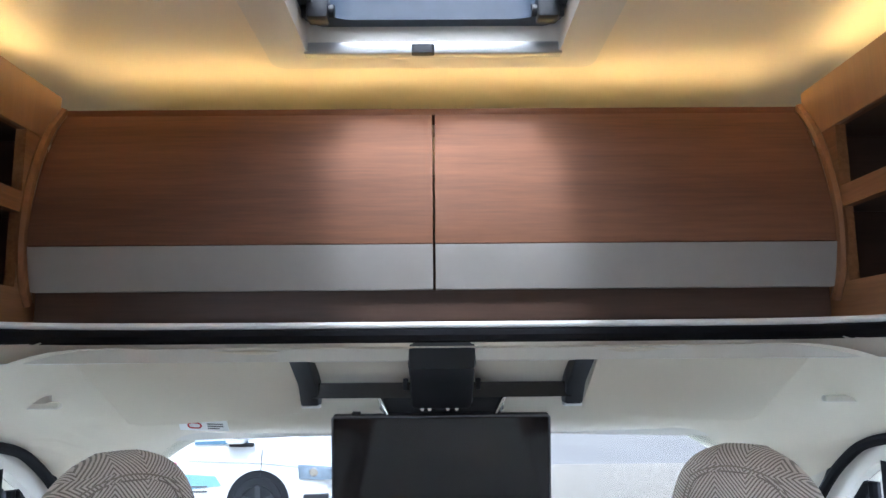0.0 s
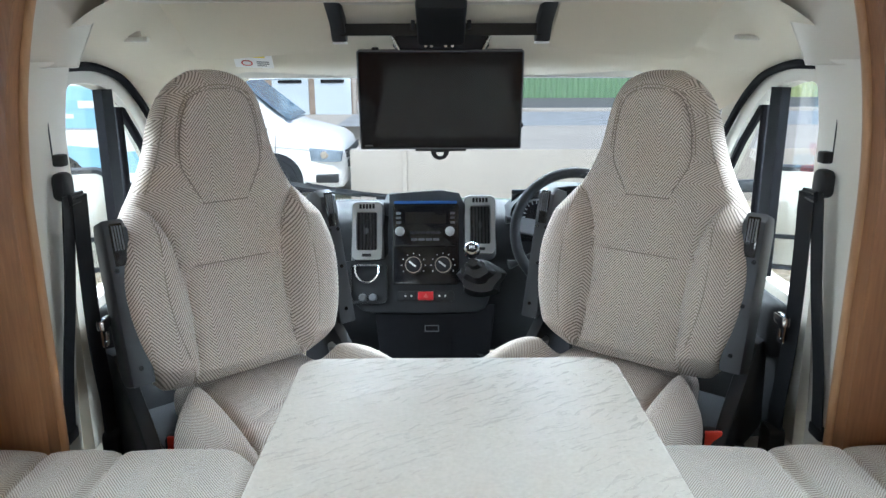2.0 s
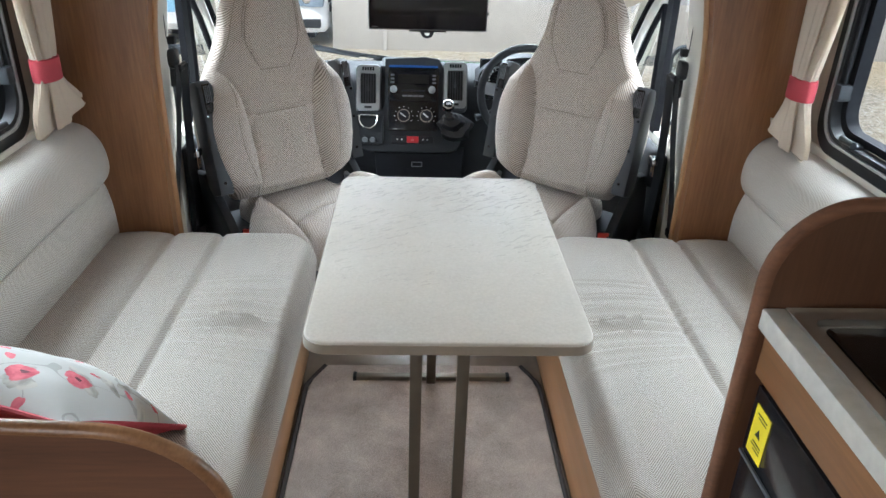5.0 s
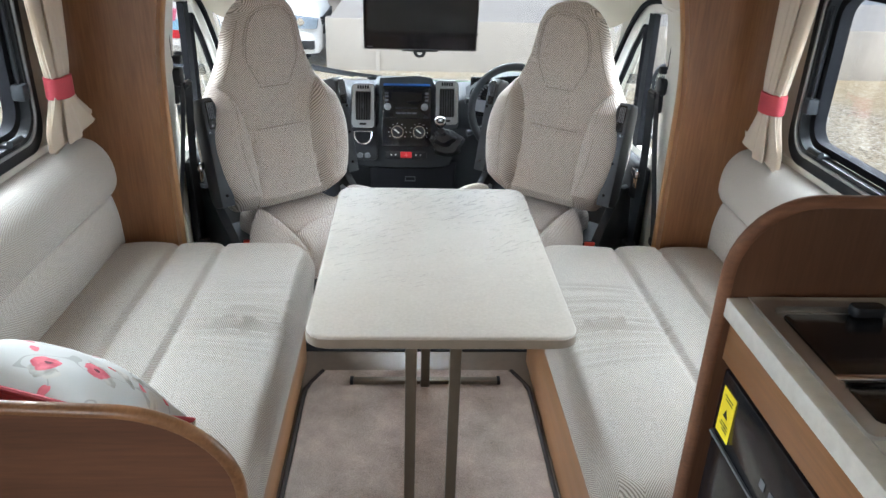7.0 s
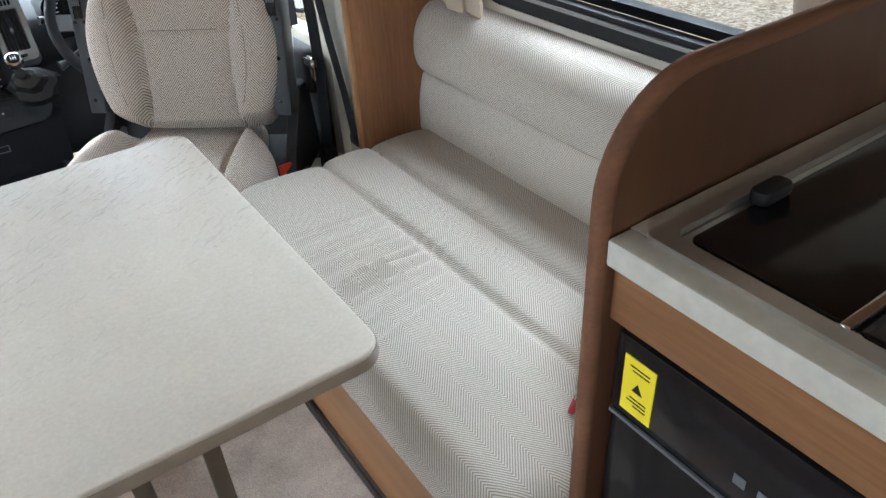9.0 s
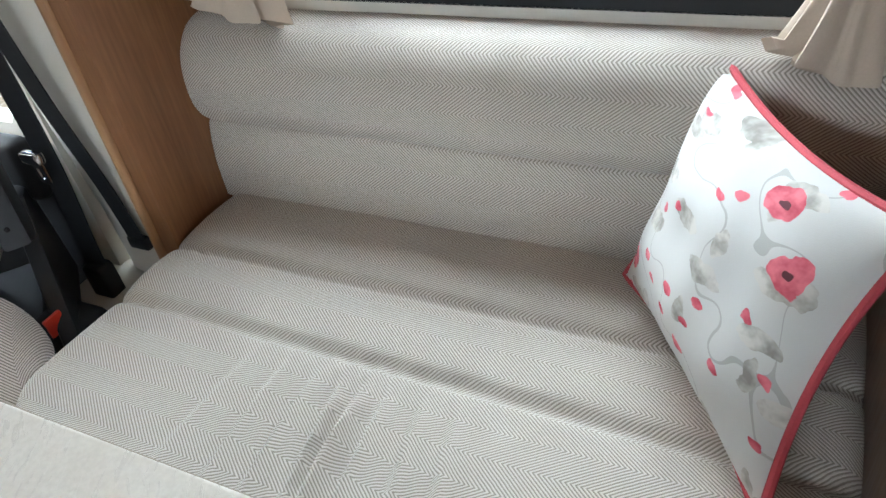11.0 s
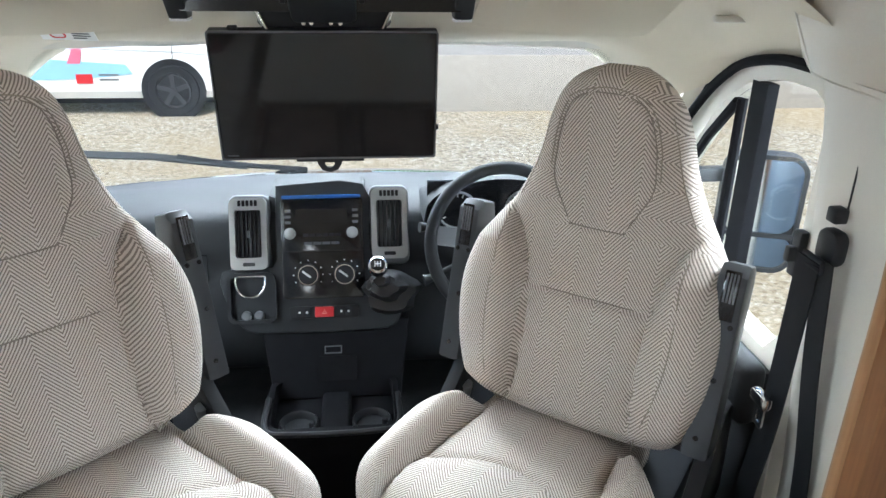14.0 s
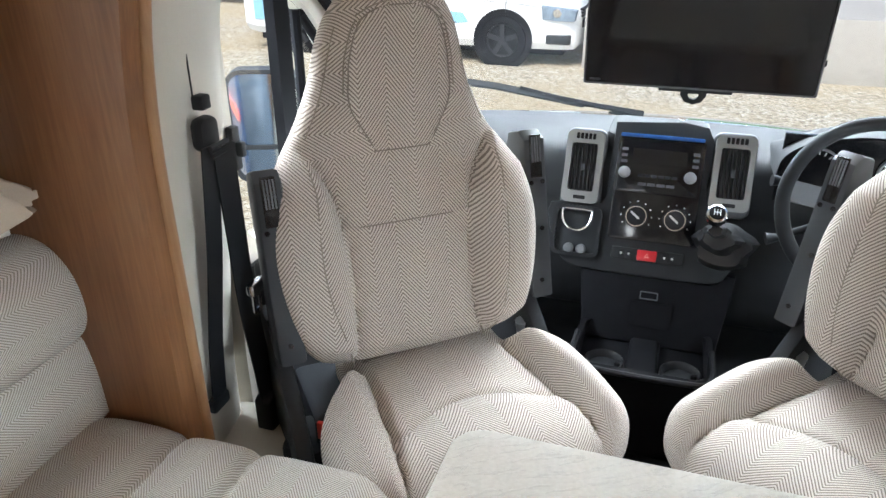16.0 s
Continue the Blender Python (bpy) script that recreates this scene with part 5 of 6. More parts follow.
    part("console_lip", tube(smooth_path([(-0.172, 1.60, 0.275), (-0.168, 1.47, 0.272), (-0.10, 1.45, 0.268), (0.10, 1.45, 0.268), (0.168, 1.47, 0.272), (0.172, 1.60, 0.275)], 6), 0.008, 8), DARK, c)
    for x in (-0.092, 0.100):
        m = Matrix.Translation((x, 1.545, 0.0))
        part("cup_holder", ring_lathe([(0.052, 0.205), (0.052, 0.234), (0.048, 0.238), (0.044, 0.234), (0.040, 0.218), (0.001, 0.217)], m, 28), DARK, c, "round cup holder")
        part("cup_grip", box(x + 0.026, x + 0.042, 1.538, 1.552, 0.205, 0.236, 0.004), DARK_SOFT, c, "small rubber grip")
    return c


centre_stack()


def gear_lever():
    g = thing("gear_lever", (0.13, 1.66, 0.55), "gear lever with black leather gaiter and chrome knob", "gear lever")
    rings = []
    for k, (r, f) in enumerate(((0.075, 0.0), (0.062, 0.2), (0.05, 0.4), (0.034, 0.62), (0.022, 0.82), (0.015, 1.0))):
        cx, cy, cz = 0.165 - 0.035 * f, 1.715 - 0.085 * f, 0.525 + 0.085 * f
        rings.append([(cx + r * (1 + 0.16 * math.sin(5 * a + k)) * math.cos(a), cy + 0.35 * r * math.sin(a) * (1 + 0.15 * math.cos(3 * a + 2 * k)) - 0.02 * (k % 2), cz + 0.75 * r * math.sin(a)) for a in [2 * math.pi * j / 24 for j in range(24)]])
    part("gaiter", skin(rings), simple("black_leather", (0.02, 0.02, 0.022), 0.35, relief=0.002, scale=60), g)
    part("stick", cyl((0.135, 1.65, 0.58), (0.127, 1.622, 0.64), 0.008, 12), CHROME, g)
    m = Matrix.Translation((0.126, 1.612, 0.647)) @ Matrix.Rotation(radians(38), 4, "X")
    part("knob", ring_lathe([(0.010, -0.03), (0.020, -0.018), (0.026, 0.0), (0.024, 0.014), (0.018, 0.018)], m), CHROME, g, "chrome and black gear knob")
    cap = part("knob_cap", ring_lathe([(0.019, 0.016), (0.018, 0.0195), (0.001, 0.020)], m), GLOSS_BLACK, g)
    for x in (-0.007, 0.0, 0.007):
        part("gate_mark", moved(box(x - 0.0008, x + 0.0008, -0.008, 0.008, 0.020, 0.0206), m), MARK, cap, local=False)
    part("gate_mark", moved(box(-0.007, 0.007, -0.0008, 0.0008, 0.020, 0.0207), m), MARK, cap, local=False)


gear_lever()


def steering_wheel():
    w = thing("steering_wheel", (0.455, 1.6, 0.7), "black four-spoke steering wheel on the driver's side", "steering wheel")
    m = Matrix.Translation((0.452, 1.605, 0.706)) @ Matrix.Rotation(radians(66), 4, "X")
    part("rim", moved(tube([(0.192 * math.cos(a), 0.192 * math.sin(a), 0) for a in [2 * math.pi * k / 64 for k in range(64)]], 0.0165, 12, closed=True), m), DARK_SOFT, w)
    part("hub", prism(rounded(0.075, 0.062, 0.03), -0.035, 0.012, m, 0.012), DARK_SOFT, w)
    for ang in (8, 172, 235, 305):
        a = radians(ang)
        part("spoke", moved(tube([(0.06 * math.cos(a), 0.05 * math.sin(a), -0.012), (0.12 * math.cos(a), 0.12 * math.sin(a), -0.012), (0.19 * math.cos(a), 0.19 * math.sin(a), 0)], 0.02, flat=(0.024, 0.009), up=(0, 0, 1)), m), GREY_PLASTIC, w)
    part("column", moved(cyl((0, 0, -0.03), (0, -0.02, -0.20), 0.045, 20, 0.055), m), DARK, w)
    part("stalk", tube([(0.40, 1.66, 0.70), (0.26, 1.655, 0.735), (0.235, 1.65, 0.738)], [0.008, 0.009, 0.014], 10), DARK, w, "indicator stalk")
    part("wiper_stalk", tube([(0.40, 1.66, 0.66), (0.27, 1.64, 0.60), (0.245, 1.635, 0.595)], [0.008, 0.010, 0.016], 10), DARK, w, "lower control stalk")


steering_wheel()


def wiper():
    w = thing("wiper", (-0.3, 2.3, 0.68), "black windscreen wiper resting on the glass", "wiper")
    part("arm", tube([(-0.10, 2.42, 0.665), (-0.35, 2.395, 0.695), (-0.52, 2.36, 0.735)], 0.012, flat=(0.011, 0.006), up=(0, 0.6, 1)), RUBBER, w)
    part("blade", tube([(-0.30, 2.405, 0.685), (-0.60, 2.34, 0.742), (-0.86, 2.24, 0.785)], 0.009, flat=(0.010, 0.010), up=(0, 0.6, 1)), DARK, w)


wiper()


# ---- television and roof fittings ----
def television():
    t = thing("television", (0.03, 1.41, 0.985), "flat black television hung below the cab roof", "television")
    tilt = Matrix.Translation((0.030, 1.396, 1.120)) @ Matrix.Rotation(radians(8.5), 4, "X")
    part("casing", moved(prism(rounded(0.219, 0.1315, 0.006), 0.0, 0.030, FACE_Y, 0.004), tilt), DARK, t)
    part("bezel", moved(frame_ring(rounded(0.2195, 0.132, 0.006), rounded(0.2165, 0.129, 0.005), -0.002, 0.004, FACE_Y), tilt), GREY_PLASTIC, t, "thin grey bezel")
    part("screen", moved(box(-0.214, 0.214, -0.0015, 0.001, -0.1265, 0.1265), tilt), SCREEN, t, "glossy black screen")
    part("maker_mark", moved(box(-0.207, -0.185, -0.0022, -0.0012, -0.1235, -0.120), tilt), GREY_PLASTIC, t, "small grey maker's mark")
    part("sensor_tab", moved(box(-0.18, -0.162, 0.004, 0.02, 0.130, 0.138, 0.002), tilt), DARK, t)
    part("side_knob", moved(cyl((0.219, 0.015, -0.07), (0.225, 0.015, -0.07), 0.006, 12), tilt), DARK, t)
    tab = [(-0.025, 0.0), (0.025, 0.0), (0.025, -0.012), (0.016, -0.026), (0.0, -0.031), (-0.016, -0.026), (-0.025, -0.012)]
    hole = [(x * 0.4, -0.014 + (y + 0.014) * 0.4) for x, y in tab]
    part("bracket_tab", moved(frame_ring(tab, hole, 0.004, 0.010, at_y(-0.002, 0, -0.134)), tilt), DARK, t, "black bracket tab with a hole")
    part("bracket_foot", moved(box(-0.07, 0.07, 0.0, 0.03, -0.139, -0.133, 0.002), tilt), DARK, t)
    return t


television()


def tv_mount():
    m = thing("television_mount", (0.032, 1.36, 1.36), "black folding television mount on the cab roof", "bracket")
    spine = [(1.205, 1.392), (1.215, 1.345), (1.30, 1.318), (1.37, 1.268), (1.43, 1.258), (1.44, 1.30), (1.36, 1.345), (1.26, 1.385)]
    part("centre_box", prism(spine, -0.062, 0.062, at_x(0.032, 0, 0), 0.012), DARK, m)
    part("flared_base", prism([(-0.128, -0.030), (-0.115, -0.044), (0.115, -0.044), (0.128, -0.030), (0.122, 0.012), (0.085, 0.020), (-0.085, 0.020), (-0.122, 0.012)], -0.012, 0.012, at_y(0.032, 1.415, 1.292), 0.008), DARK, m)
    part("cross_bar", tube([(-0.225, 1.368, 1.302), (0.289, 1.368, 1.302)], 0.016, 14, flat=(0.015, 0.012), up=(0, 1, 0)), GLOSS_BLACK, m)
    for x in (-0.04, -0.025, 0.012, 0.03):
        part("screw", cyl((0.032 + x, 1.398, 1.262), (0.032 + x, 1.403, 1.262), 0.004, 8), CHROME, m, "small bright screw")
    for s in (-1, 1):
        x = 0.032 + s * 0.264
        arm = [(1.225, 1.385), (1.235, 1.36), (1.335, 1.312), (1.372, 1.272), (1.408, 1.272), (1.405, 1.315), (1.33, 1.362), (1.25, 1.392)]
        clip = part("clip", prism(arm, -0.019, 0.019, at_x(x, 0, 0), 0.006), DARK, m, "black visor clip")
        part("clip_edge", box(x - 0.018, x + 0.018, 1.374, 1.406, 1.267, 1.273, 0.002), WHITE, clip, "pale lower edge")
        part("latch", box(0.032 + s * 0.072 - 0.005, 0.032 + s * 0.072 + 0.005, 1.345, 1.375, 1.302, 1.325, 0.002), DARK, m)
        part("hook", tube(smooth_path([(0.032 + s * 0.128, 1.402, 1.292), (0.032 + s * 0.120, 1.400, 1.272), (0.032 + s * 0.107, 1.398, 1.245)], 5), 0.006, 10), CHROME, m, "bright curved hook")
    return m


tv_mount()


def sun_visor(s):
    x0, x1 = (MID + s * 0.285, MID + s * 0.68)
    v = thing("sun_visor", ((x0 + x1) / 2, 1.46, 1.28), "cream padded sun visor folded against the roof", "sun visor", "sun visors")
    rings = []
    for k in range(13):
        f = k / 12
        x = x0 + (x1 - x0) * f
        back = 1.215
        front = 1.425 + 0.075 * f ** 1.5
        zb = 1.378
        zf = 1.262 - 0.030 * f
        r = 0.010 * math.sqrt(max(0.05, 1 - (2 * f - 1) ** 8))
        rings.append([(x, back, zb + r), (x, back - r, zb), (x, back, zb - r), (x, front, zf - r), (x, front + r, zf), (x, front, zf + r)])
    part("pad", skin(rings), CREAM, v, sharp=70)
    part("pivot", cyl((x1, 1.50, 1.268), (x1 + s * 0.035, 1.52, 1.266), 0.008, 10), CREAM_TRIM, v)
    return v


for s in (-1, 1):
    sun_visor(s)
    gx = MID + s * 0.80
    gh = thing("grab_handle", (gx, 1.34, 1.29), "small cream coat hook in the roof lining", "handle", "roof hooks")
    part("plate", box(gx - 0.055, gx + 0.055, 1.325, 1.345, 1.272, 1.286, 0.005), CREAM_TRIM, gh)
    part("hook", ring_lathe([(0.026, 0.0), (0.024, 0.015), (0.012, 0.024), (0.001, 0.025)], Matrix.Translation((gx + 0.012, 1.335, 1.284)) @ Matrix.Diagonal((1, 0.5, 1, 1)), 18), simple("taupe_plastic", (0.42, 0.38, 0.33), 0.5) if s < 0 else bpy.data.materials["taupe_plastic"], gh)

nt = thing("notice", (-0.505, 1.568, 1.225), "white airbag warning notice with red symbol", "notice")
nm = Matrix.Translation((-0.505, 1.568, 1.2265)) @ Matrix.Rotation(radians(-38), 4, "X") @ Matrix.Rotation(radians(4), 4, "Z") @ Matrix.Scale(0.88, 4)
part("sheet", moved(box(-0.062, 0.062, -0.032, 0.032, -0.0045, -0.003), nm), WHITE, nt)
part("header_bar", moved(box(-0.050, 0.040, -0.027, -0.021, -0.0055, -0.0047), nm), YELLOW, nt)
part("red_symbol", frame_ring(rounded(0.018, 0.013, 0.012, 6), rounded(0.014, 0.010, 0.009, 6), -0.006, -0.0047, nm @ Matrix.Translation((-0.022, 0.008, 0))), RED, nt)
part("print_bars", moved(join(box(0.01, 0.05, -0.002, 0.002, -0.0055, -0.0047), box(0.01, 0.05, 0.008, 0.012, -0.0055, -0.0047), box(0.01, 0.04, 0.018, 0.022, -0.0055, -0.0047)), nm), GREY_PLASTIC, nt)


# ---- seat belts ----
def seat_belt(s):
    X = lambda v: MID + s * v
    b = thing("seat_belt", (X(0.80), 0.92, 0.45), "black seat belt hanging on the cream door pillar", "seat belt", "cab seat belts")
    part("guide", prism(rounded(0.026, 0.030, 0.018), -0.012, 0.014, at_x(X(0.80), 0.925, 0.972), 0.008), DARK, b, "black belt guide")
    part("loop", tube([(X(0.775), 0.90, 0.955), (X(0.775), 0.95, 0.955), (X(0.775), 0.95, 0.94), (X(0.775), 0.90, 0.94)], 0.005, 8, closed=True), DARK, b)
    part("height_slide", join(box(X(0.8105), X(0.8125), 0.9218, 0.9242, 1.03, 1.12), box(X(0.785), X(0.808), 0.910, 0.936, 1.015, 1.04, 0.004)), DARK, b)
    part("webbing", tube(smooth_path([(X(0.785), 0.912, 0.955), (X(0.805), 0.908, 0.75), (X(0.835), 0.908, 0.55), (X(0.852), 0.912, 0.40)], 5), 0.02, flat=(0.023, 0.0015), up=(s, 0, 0)), DARK, b, "black webbing strap")
    part("webbing", tube(smooth_path([(X(0.772), 0.932, 0.95), (X(0.79), 0.96, 0.78), (X(0.80), 0.98, 0.60), (X(0.80), 1.0, 0.44), (X(0.80), 1.01, 0.33)], 5), 0.02, flat=(0.023, 0.0015), up=(s, 0.25, 0)), DARK, b, "black webbing strap")
    part("tongue", join(box(X(0.765), X(0.785), 0.955, 1.005, 0.635, 0.66, 0.006), frame_ring(rounded(0.014, 0.022, 0.005), rounded(0.007, 0.012, 0.003), -0.002, 0.002, at_x(X(0.775), 0.975, 0.615))), CHROME, b, "metal belt tongue")
    part("slot_cover", box(X(0.845), X(0.872), 0.885, 0.94, 0.385, 0.415, 0.006), DARK, b)
    part("anchor", prism(rounded(0.03, 0.05, 0.015), -0.02, 0.02, at_x(X(0.80), 1.01, 0.315), 0.006), DARK, b)
    return b


def belt_buckle(x, y):
    k = thing("belt_buckle", (x, y, 0.2), "black belt buckle with red release button", "buckle", "belt buckles")
    part("body", box(x - 0.028, x + 0.028, y - 0.018, y + 0.018, 0.28, 0.385, 0.008), DARK, k)
    part("release_button", box(x - 0.020, x + 0.020, y - 0.0215, y - 0.012, 0.345, 0.388, 0.003), simple("buckle_red", (0.6, 0.04, 0.02), 0.4) if "buckle_red" not in bpy.data.materials else bpy.data.materials["buckle_red"], k)
    part("stalk", cyl((x, y, 0.0), (x, y, 0.29), 0.014, 10), DARK, k)
    part("cover", prism(rounded(0.05, 0.06, 0.03), 0.18, 0.33, Matrix.Translation((x + math.copysign(0.05, x), y + 0.01, 0)), 0.015), DARK, k)


for s in (-1, 1):
    seat_belt(s)
belt_buckle(0.662, 0.955)
belt_buckle(-0.585, 0.945)


# ---- soft furnishings ----
def curtain(x, yc, yt, yb, z_top, z_tie, z_bot, spread, wall_s, bottom=None):
    """Gathered curtain with a red tie-back; flares below the tie."""
    c = thing("curtain", (x, yc, z_bot), "beige gathered curtain with a red tie-back", "curtain", "curtains")
    N = 64
    rings = []
    spec = [(z_bot, yb, spread, 0.035, 0.012), (z_bot + 0.04, yb + (yt - yb) * 0.35, spread * 0.80, 0.036, 0.012), (z_tie - 0.055, yb + (yt - yb) * 0.8, spread * 0.52, 0.034, 0.008), (z_tie, yt, 0.042, 0.030, 0.004), (z_tie + 0.06, yt, 0.052, 0.032, 0.007), (z_tie + 0.2, (yt + yc) / 2, 0.066, 0.034, 0.010), (z_top, yc, 0.085, 0.034, 0.012)]
    for i in range(25):
        f = i / 24
        z = z_bot + (z_top - z_bot) * f ** 1.2
        yy, wy, wx, am = (soft_table([(q[0], q[k]) for q in spec], z) for k in (1, 2, 3, 4))
        ring = []
        for j in range(N):
            a = 2 * math.pi * j / N
            r = 1 + am / 0.03 * (0.5 * math.sin(7 * a + 0.6 * f) + 0.5 * math.sin(11 * a + 2.0))
            wave = 0.012 * math.sin(3 * a) * (z < z_tie - 0.03)
            ring.append((x - wall_s * (wx * r * math.sin(a) * 0.75 + 0.01), yy + wy * r * math.cos(a), z + wave * (1 - f) + (0.03 * math.cos(a) if i == 0 else 0)))
        rings.append(ring)
    part("cloth", skin(rings), CURTAIN, c, sharp=75)
    band = []
    for z, g in ((z_tie - 0.030, 1.10), (z_tie - 0.028, 1.18), (z_tie + 0.028, 1.18), (z_tie + 0.030, 1.10)):
        band.append([(x - wall_s * (0.031 * g * math.sin(a) * 0.9 + 0.01), yt + 0.046 * g * math.cos(a), z) for a in [2 * math.pi * j / 32 for j in range(32)]])
    part("tie_back", skin(band), RED_CLOTH, c, "red cloth tie-back")
    return c


curtain(1.085, 0.60, 0.625, 0.635, 1.40, 0.995, 0.840, 0.100, 1)
curtain(-1.015, 0.62, 0.615, 0.655, 1.40, 1.005, 0.865, 0.130, -1)
curtain(1.085, -0.33, -0.33, -0.315, 1.40, 0.97, 0.800, 0.075, 1)


def floral_mat():
    m, t, b = material("floral_cotton")
    tc = t.nodes.new("ShaderNodeTexCoord")
    uv = tc.outputs["UV"]
    warp = t.nodes.new("ShaderNodeTexNoise")
    warp.inputs["Scale"].default_value = 38
    t.links.new(uv, warp.inputs["Vector"])
    add = t.nodes.new("ShaderNodeVectorMath")
    add.operation = "MULTIPLY_ADD"
    add.inputs[1].default_value = (0.022, 0.022, 0)
    t.links.new(warp.outputs["Color"], add.inputs[0])
    t.links.new(uv, add.inputs[2])

    def cells(scale, stretch, turn, size, keep):
        mp = t.nodes.new("ShaderNodeMapping")
        mp.inputs[3].default_value = stretch
        mp.inputs[2].default_value = (0, 0, turn)
        t.links.new(add.outputs[0], mp.inputs[0])
        v = t.nodes.new("ShaderNodeTexVoronoi")
        v.voronoi_dimensions = "2D"
        v.inputs["Scale"].default_value = scale
        v.inputs["Randomness"].default_value = 0.75
        t.links.new(mp.outputs[0], v.inputs["Vector"])
        sp = t.nodes.new("ShaderNodeSeparateColor")
        t.links.new(v.outputs["Color"], sp.inputs[0])
        inside = maths(t, "LESS_THAN", v.outputs["Distance"], size)
        return maths(t, "MULTIPLY", inside, maths(t, "LESS_THAN", sp.outputs[0], keep)), v.outputs["Distance"], sp.outputs[1]

    rose, rd, rr = cells(10.5, (1, 1, 1), 0.4, 0.27, 0.42)
    bud, _, _ = cells(21, (1, 1.5, 1), 0.9, 0.20, 0.22)
    leaf, ld, lr = cells(9.5, (1, 2.1, 1), 0.7, 0.30, 0.40)
    leaf2, _, _ = cells(12, (2.1, 1, 1), -0.4, 0.26, 0.25)
    wash = noise_tex(t, uv, 30, 3)
    stem_n = noise_tex(t, uv, 7, 1)
    stem = maths(t, "LESS_THAN", maths(t, "ABSOLUTE", maths(t, "SUBTRACT", stem_n, 0.5)), 0.0045)
    c = blend(t, maths(t, "MULTIPLY", stem, 0.5), (0.53, 0.52, 0.495), (0.25, 0.235, 0.21))
    grey = ramp(t, wash, [(0.35, (0.26, 0.24, 0.21)), (0.6, (0.56, 0.53, 0.48))])
    red = ramp(t, wash, [(0.35, (0.42, 0.035, 0.06)), (0.6, (0.72, 0.17, 0.21))])
    c = blend(t, leaf2, c, grey)
    c = blend(t, leaf, c, grey)
    c = blend(t, bud, c, red)
    c = blend(t, rose, c, red)
    heart = maths(t, "MULTIPLY", rose, maths(t, "LESS_THAN", rd, 0.07))
    c = blend(t, heart, c, (0.12, 0.03, 0.04))
    t.links.new(c, b.inputs["Base Color"])
    b.inputs["Roughness"].default_value = 0.85
    bump(t, b, noise_tex(t, uv, 600, 2), 0.3, 0.0006)
    return m


FLORAL = floral_mat()


def pillow(A, B, T, R, front, name_label, thick=0.075, back_thick=0.03):
    """Scatter cushion on the four corners A, B (bottom) and T, R (top)."""
    A, B, T, R = (Vector(p) for p in (A, B, T, R))
    p = thing("cushion", (A + B) / 2, name_label, "cushion", "scatter cushions")
    n = (B - A).cross(T - A).normalized()
    if n.dot(Vector(front)) < 0:
        n = -n
    M = 36

    def point(u, v, side):
        e = 0.15
        uu = 0.5 + (u - 0.5) * (1 - e * (1 - (2 * v - 1) ** 2) * abs(2 * u - 1))
        vv = 0.5 + (v - 0.5) * (1 - e * (1 - (2 * u - 1) ** 2) * abs(2 * v - 1))
        q = A * (1 - uu) * (1 - vv) + B * uu * (1 - vv) + T * (1 - uu) * vv + R * uu * vv
        f = max(0.0, (1 - (2 * u - 1) ** 2) * (1 - (2 * v - 1) ** 2)) ** 0.55
        crease = 0.010 * noise.noise((u * 5 + A.x, v * 5, side)) * f
        return q + n * side * ((thick if side > 0 else back_thick) * f + crease)

    for side, mat, nm_ in ((1, FLORAL, "front_cover"), (-1, RED_CLOTH, "back_cover")):
        bm = skin([[point(i / M, j / M, side) for i in range(M + 1)] for j in range(M + 1)], close_ring=False)
        lay = bm.loops.layers.uv.verify()
        bm.verts.ensure_lookup_table()
        for f in bm.faces:
            for l in f.loops:
                k = l.vert.index
                l[lay].uv = ((k % (M + 1)) / M * 0.40, (k // (M + 1)) / M * 0.40)
        if side > 0:
            part(nm_, bm, mat, p, "white cotton with red and grey flowers", sharp=80)
        else:
            part(nm_, bm, mat, p, "red cloth back", sharp=80)
    edge = [point(i / M, 0, 1) for i in range(M)] + [point(1, j / M, 1) for j in range(M)] + [point(1 - i / M, 1, 1) for i in range(M)] + [point(0, 1 - j / M, 1) for j in range(M)]
    part("piping", tube(edge, 0.006, 8, closed=True), RED_CLOTH, p, "red piped edge")
    return p


pillow((0.985, -0.082, 0.466), (0.610, -0.322, 0.474), (1.095, -0.180, 0.800), (0.775, -0.418, 0.780), (-0.5, 0.6, 0.5), "white floral cushion with red piping leaning in the bench corner")
pillow((-0.86, -0.13, 0.475), (-0.475, -0.20, 0.472), (-0.95, -0.43, 0.80), (-0.545, -0.485, 0.715), (0.2, 0.5, 0.9), "white floral cushion with red back lying on the bench", 0.10, 0.07)


# ---- outside ----
def sheet(x0, x1, y0, y1, z):
    bm = bmesh.new()
    bm.faces.new([bm.verts.new(p) for p in ((x0, y0, z), (x1, y0, z), (x1, y1, z), (x0, y1, z))])
    return bm


solid("ground", sheet(-900, 900, -900, 900, -0.78), GRAVEL, "pale yellow gravel yard reaching far", "ground", "structure")
solid("terrace_wall", join(box(-1.25, 30, 9.8, 10.0, -0.79, -0.02, 0.01), box(-0.50, -0.44, 9.74, 9.8, -0.78, -0.02)), CONCRETE, "low grey concrete retaining wall", "wall", "structure")
solid("terrace", join(box(-1.2, 60, 10.0, 24.0, -0.60, -0.035), box(-14, -1.2, 14.0, 24.0, -0.60, -0.035)), CONCRETE, "pale concrete yard behind the wall", "ground", "structure")
solid("gravel_strip", box(-2, 60, 13.8, 17.6, -0.04, -0.026), simple("grey_gravel", (0.26, 0.28, 0.30), 0.9, vary=0.35, scale=12, relief=0.02), "grey gravel strip", "ground", "structure")
solid("road", box(0.4, 60, 17.7, 24.0, -0.04, -0.024), ASPHALT, "dark asphalt road", "road", "structure")
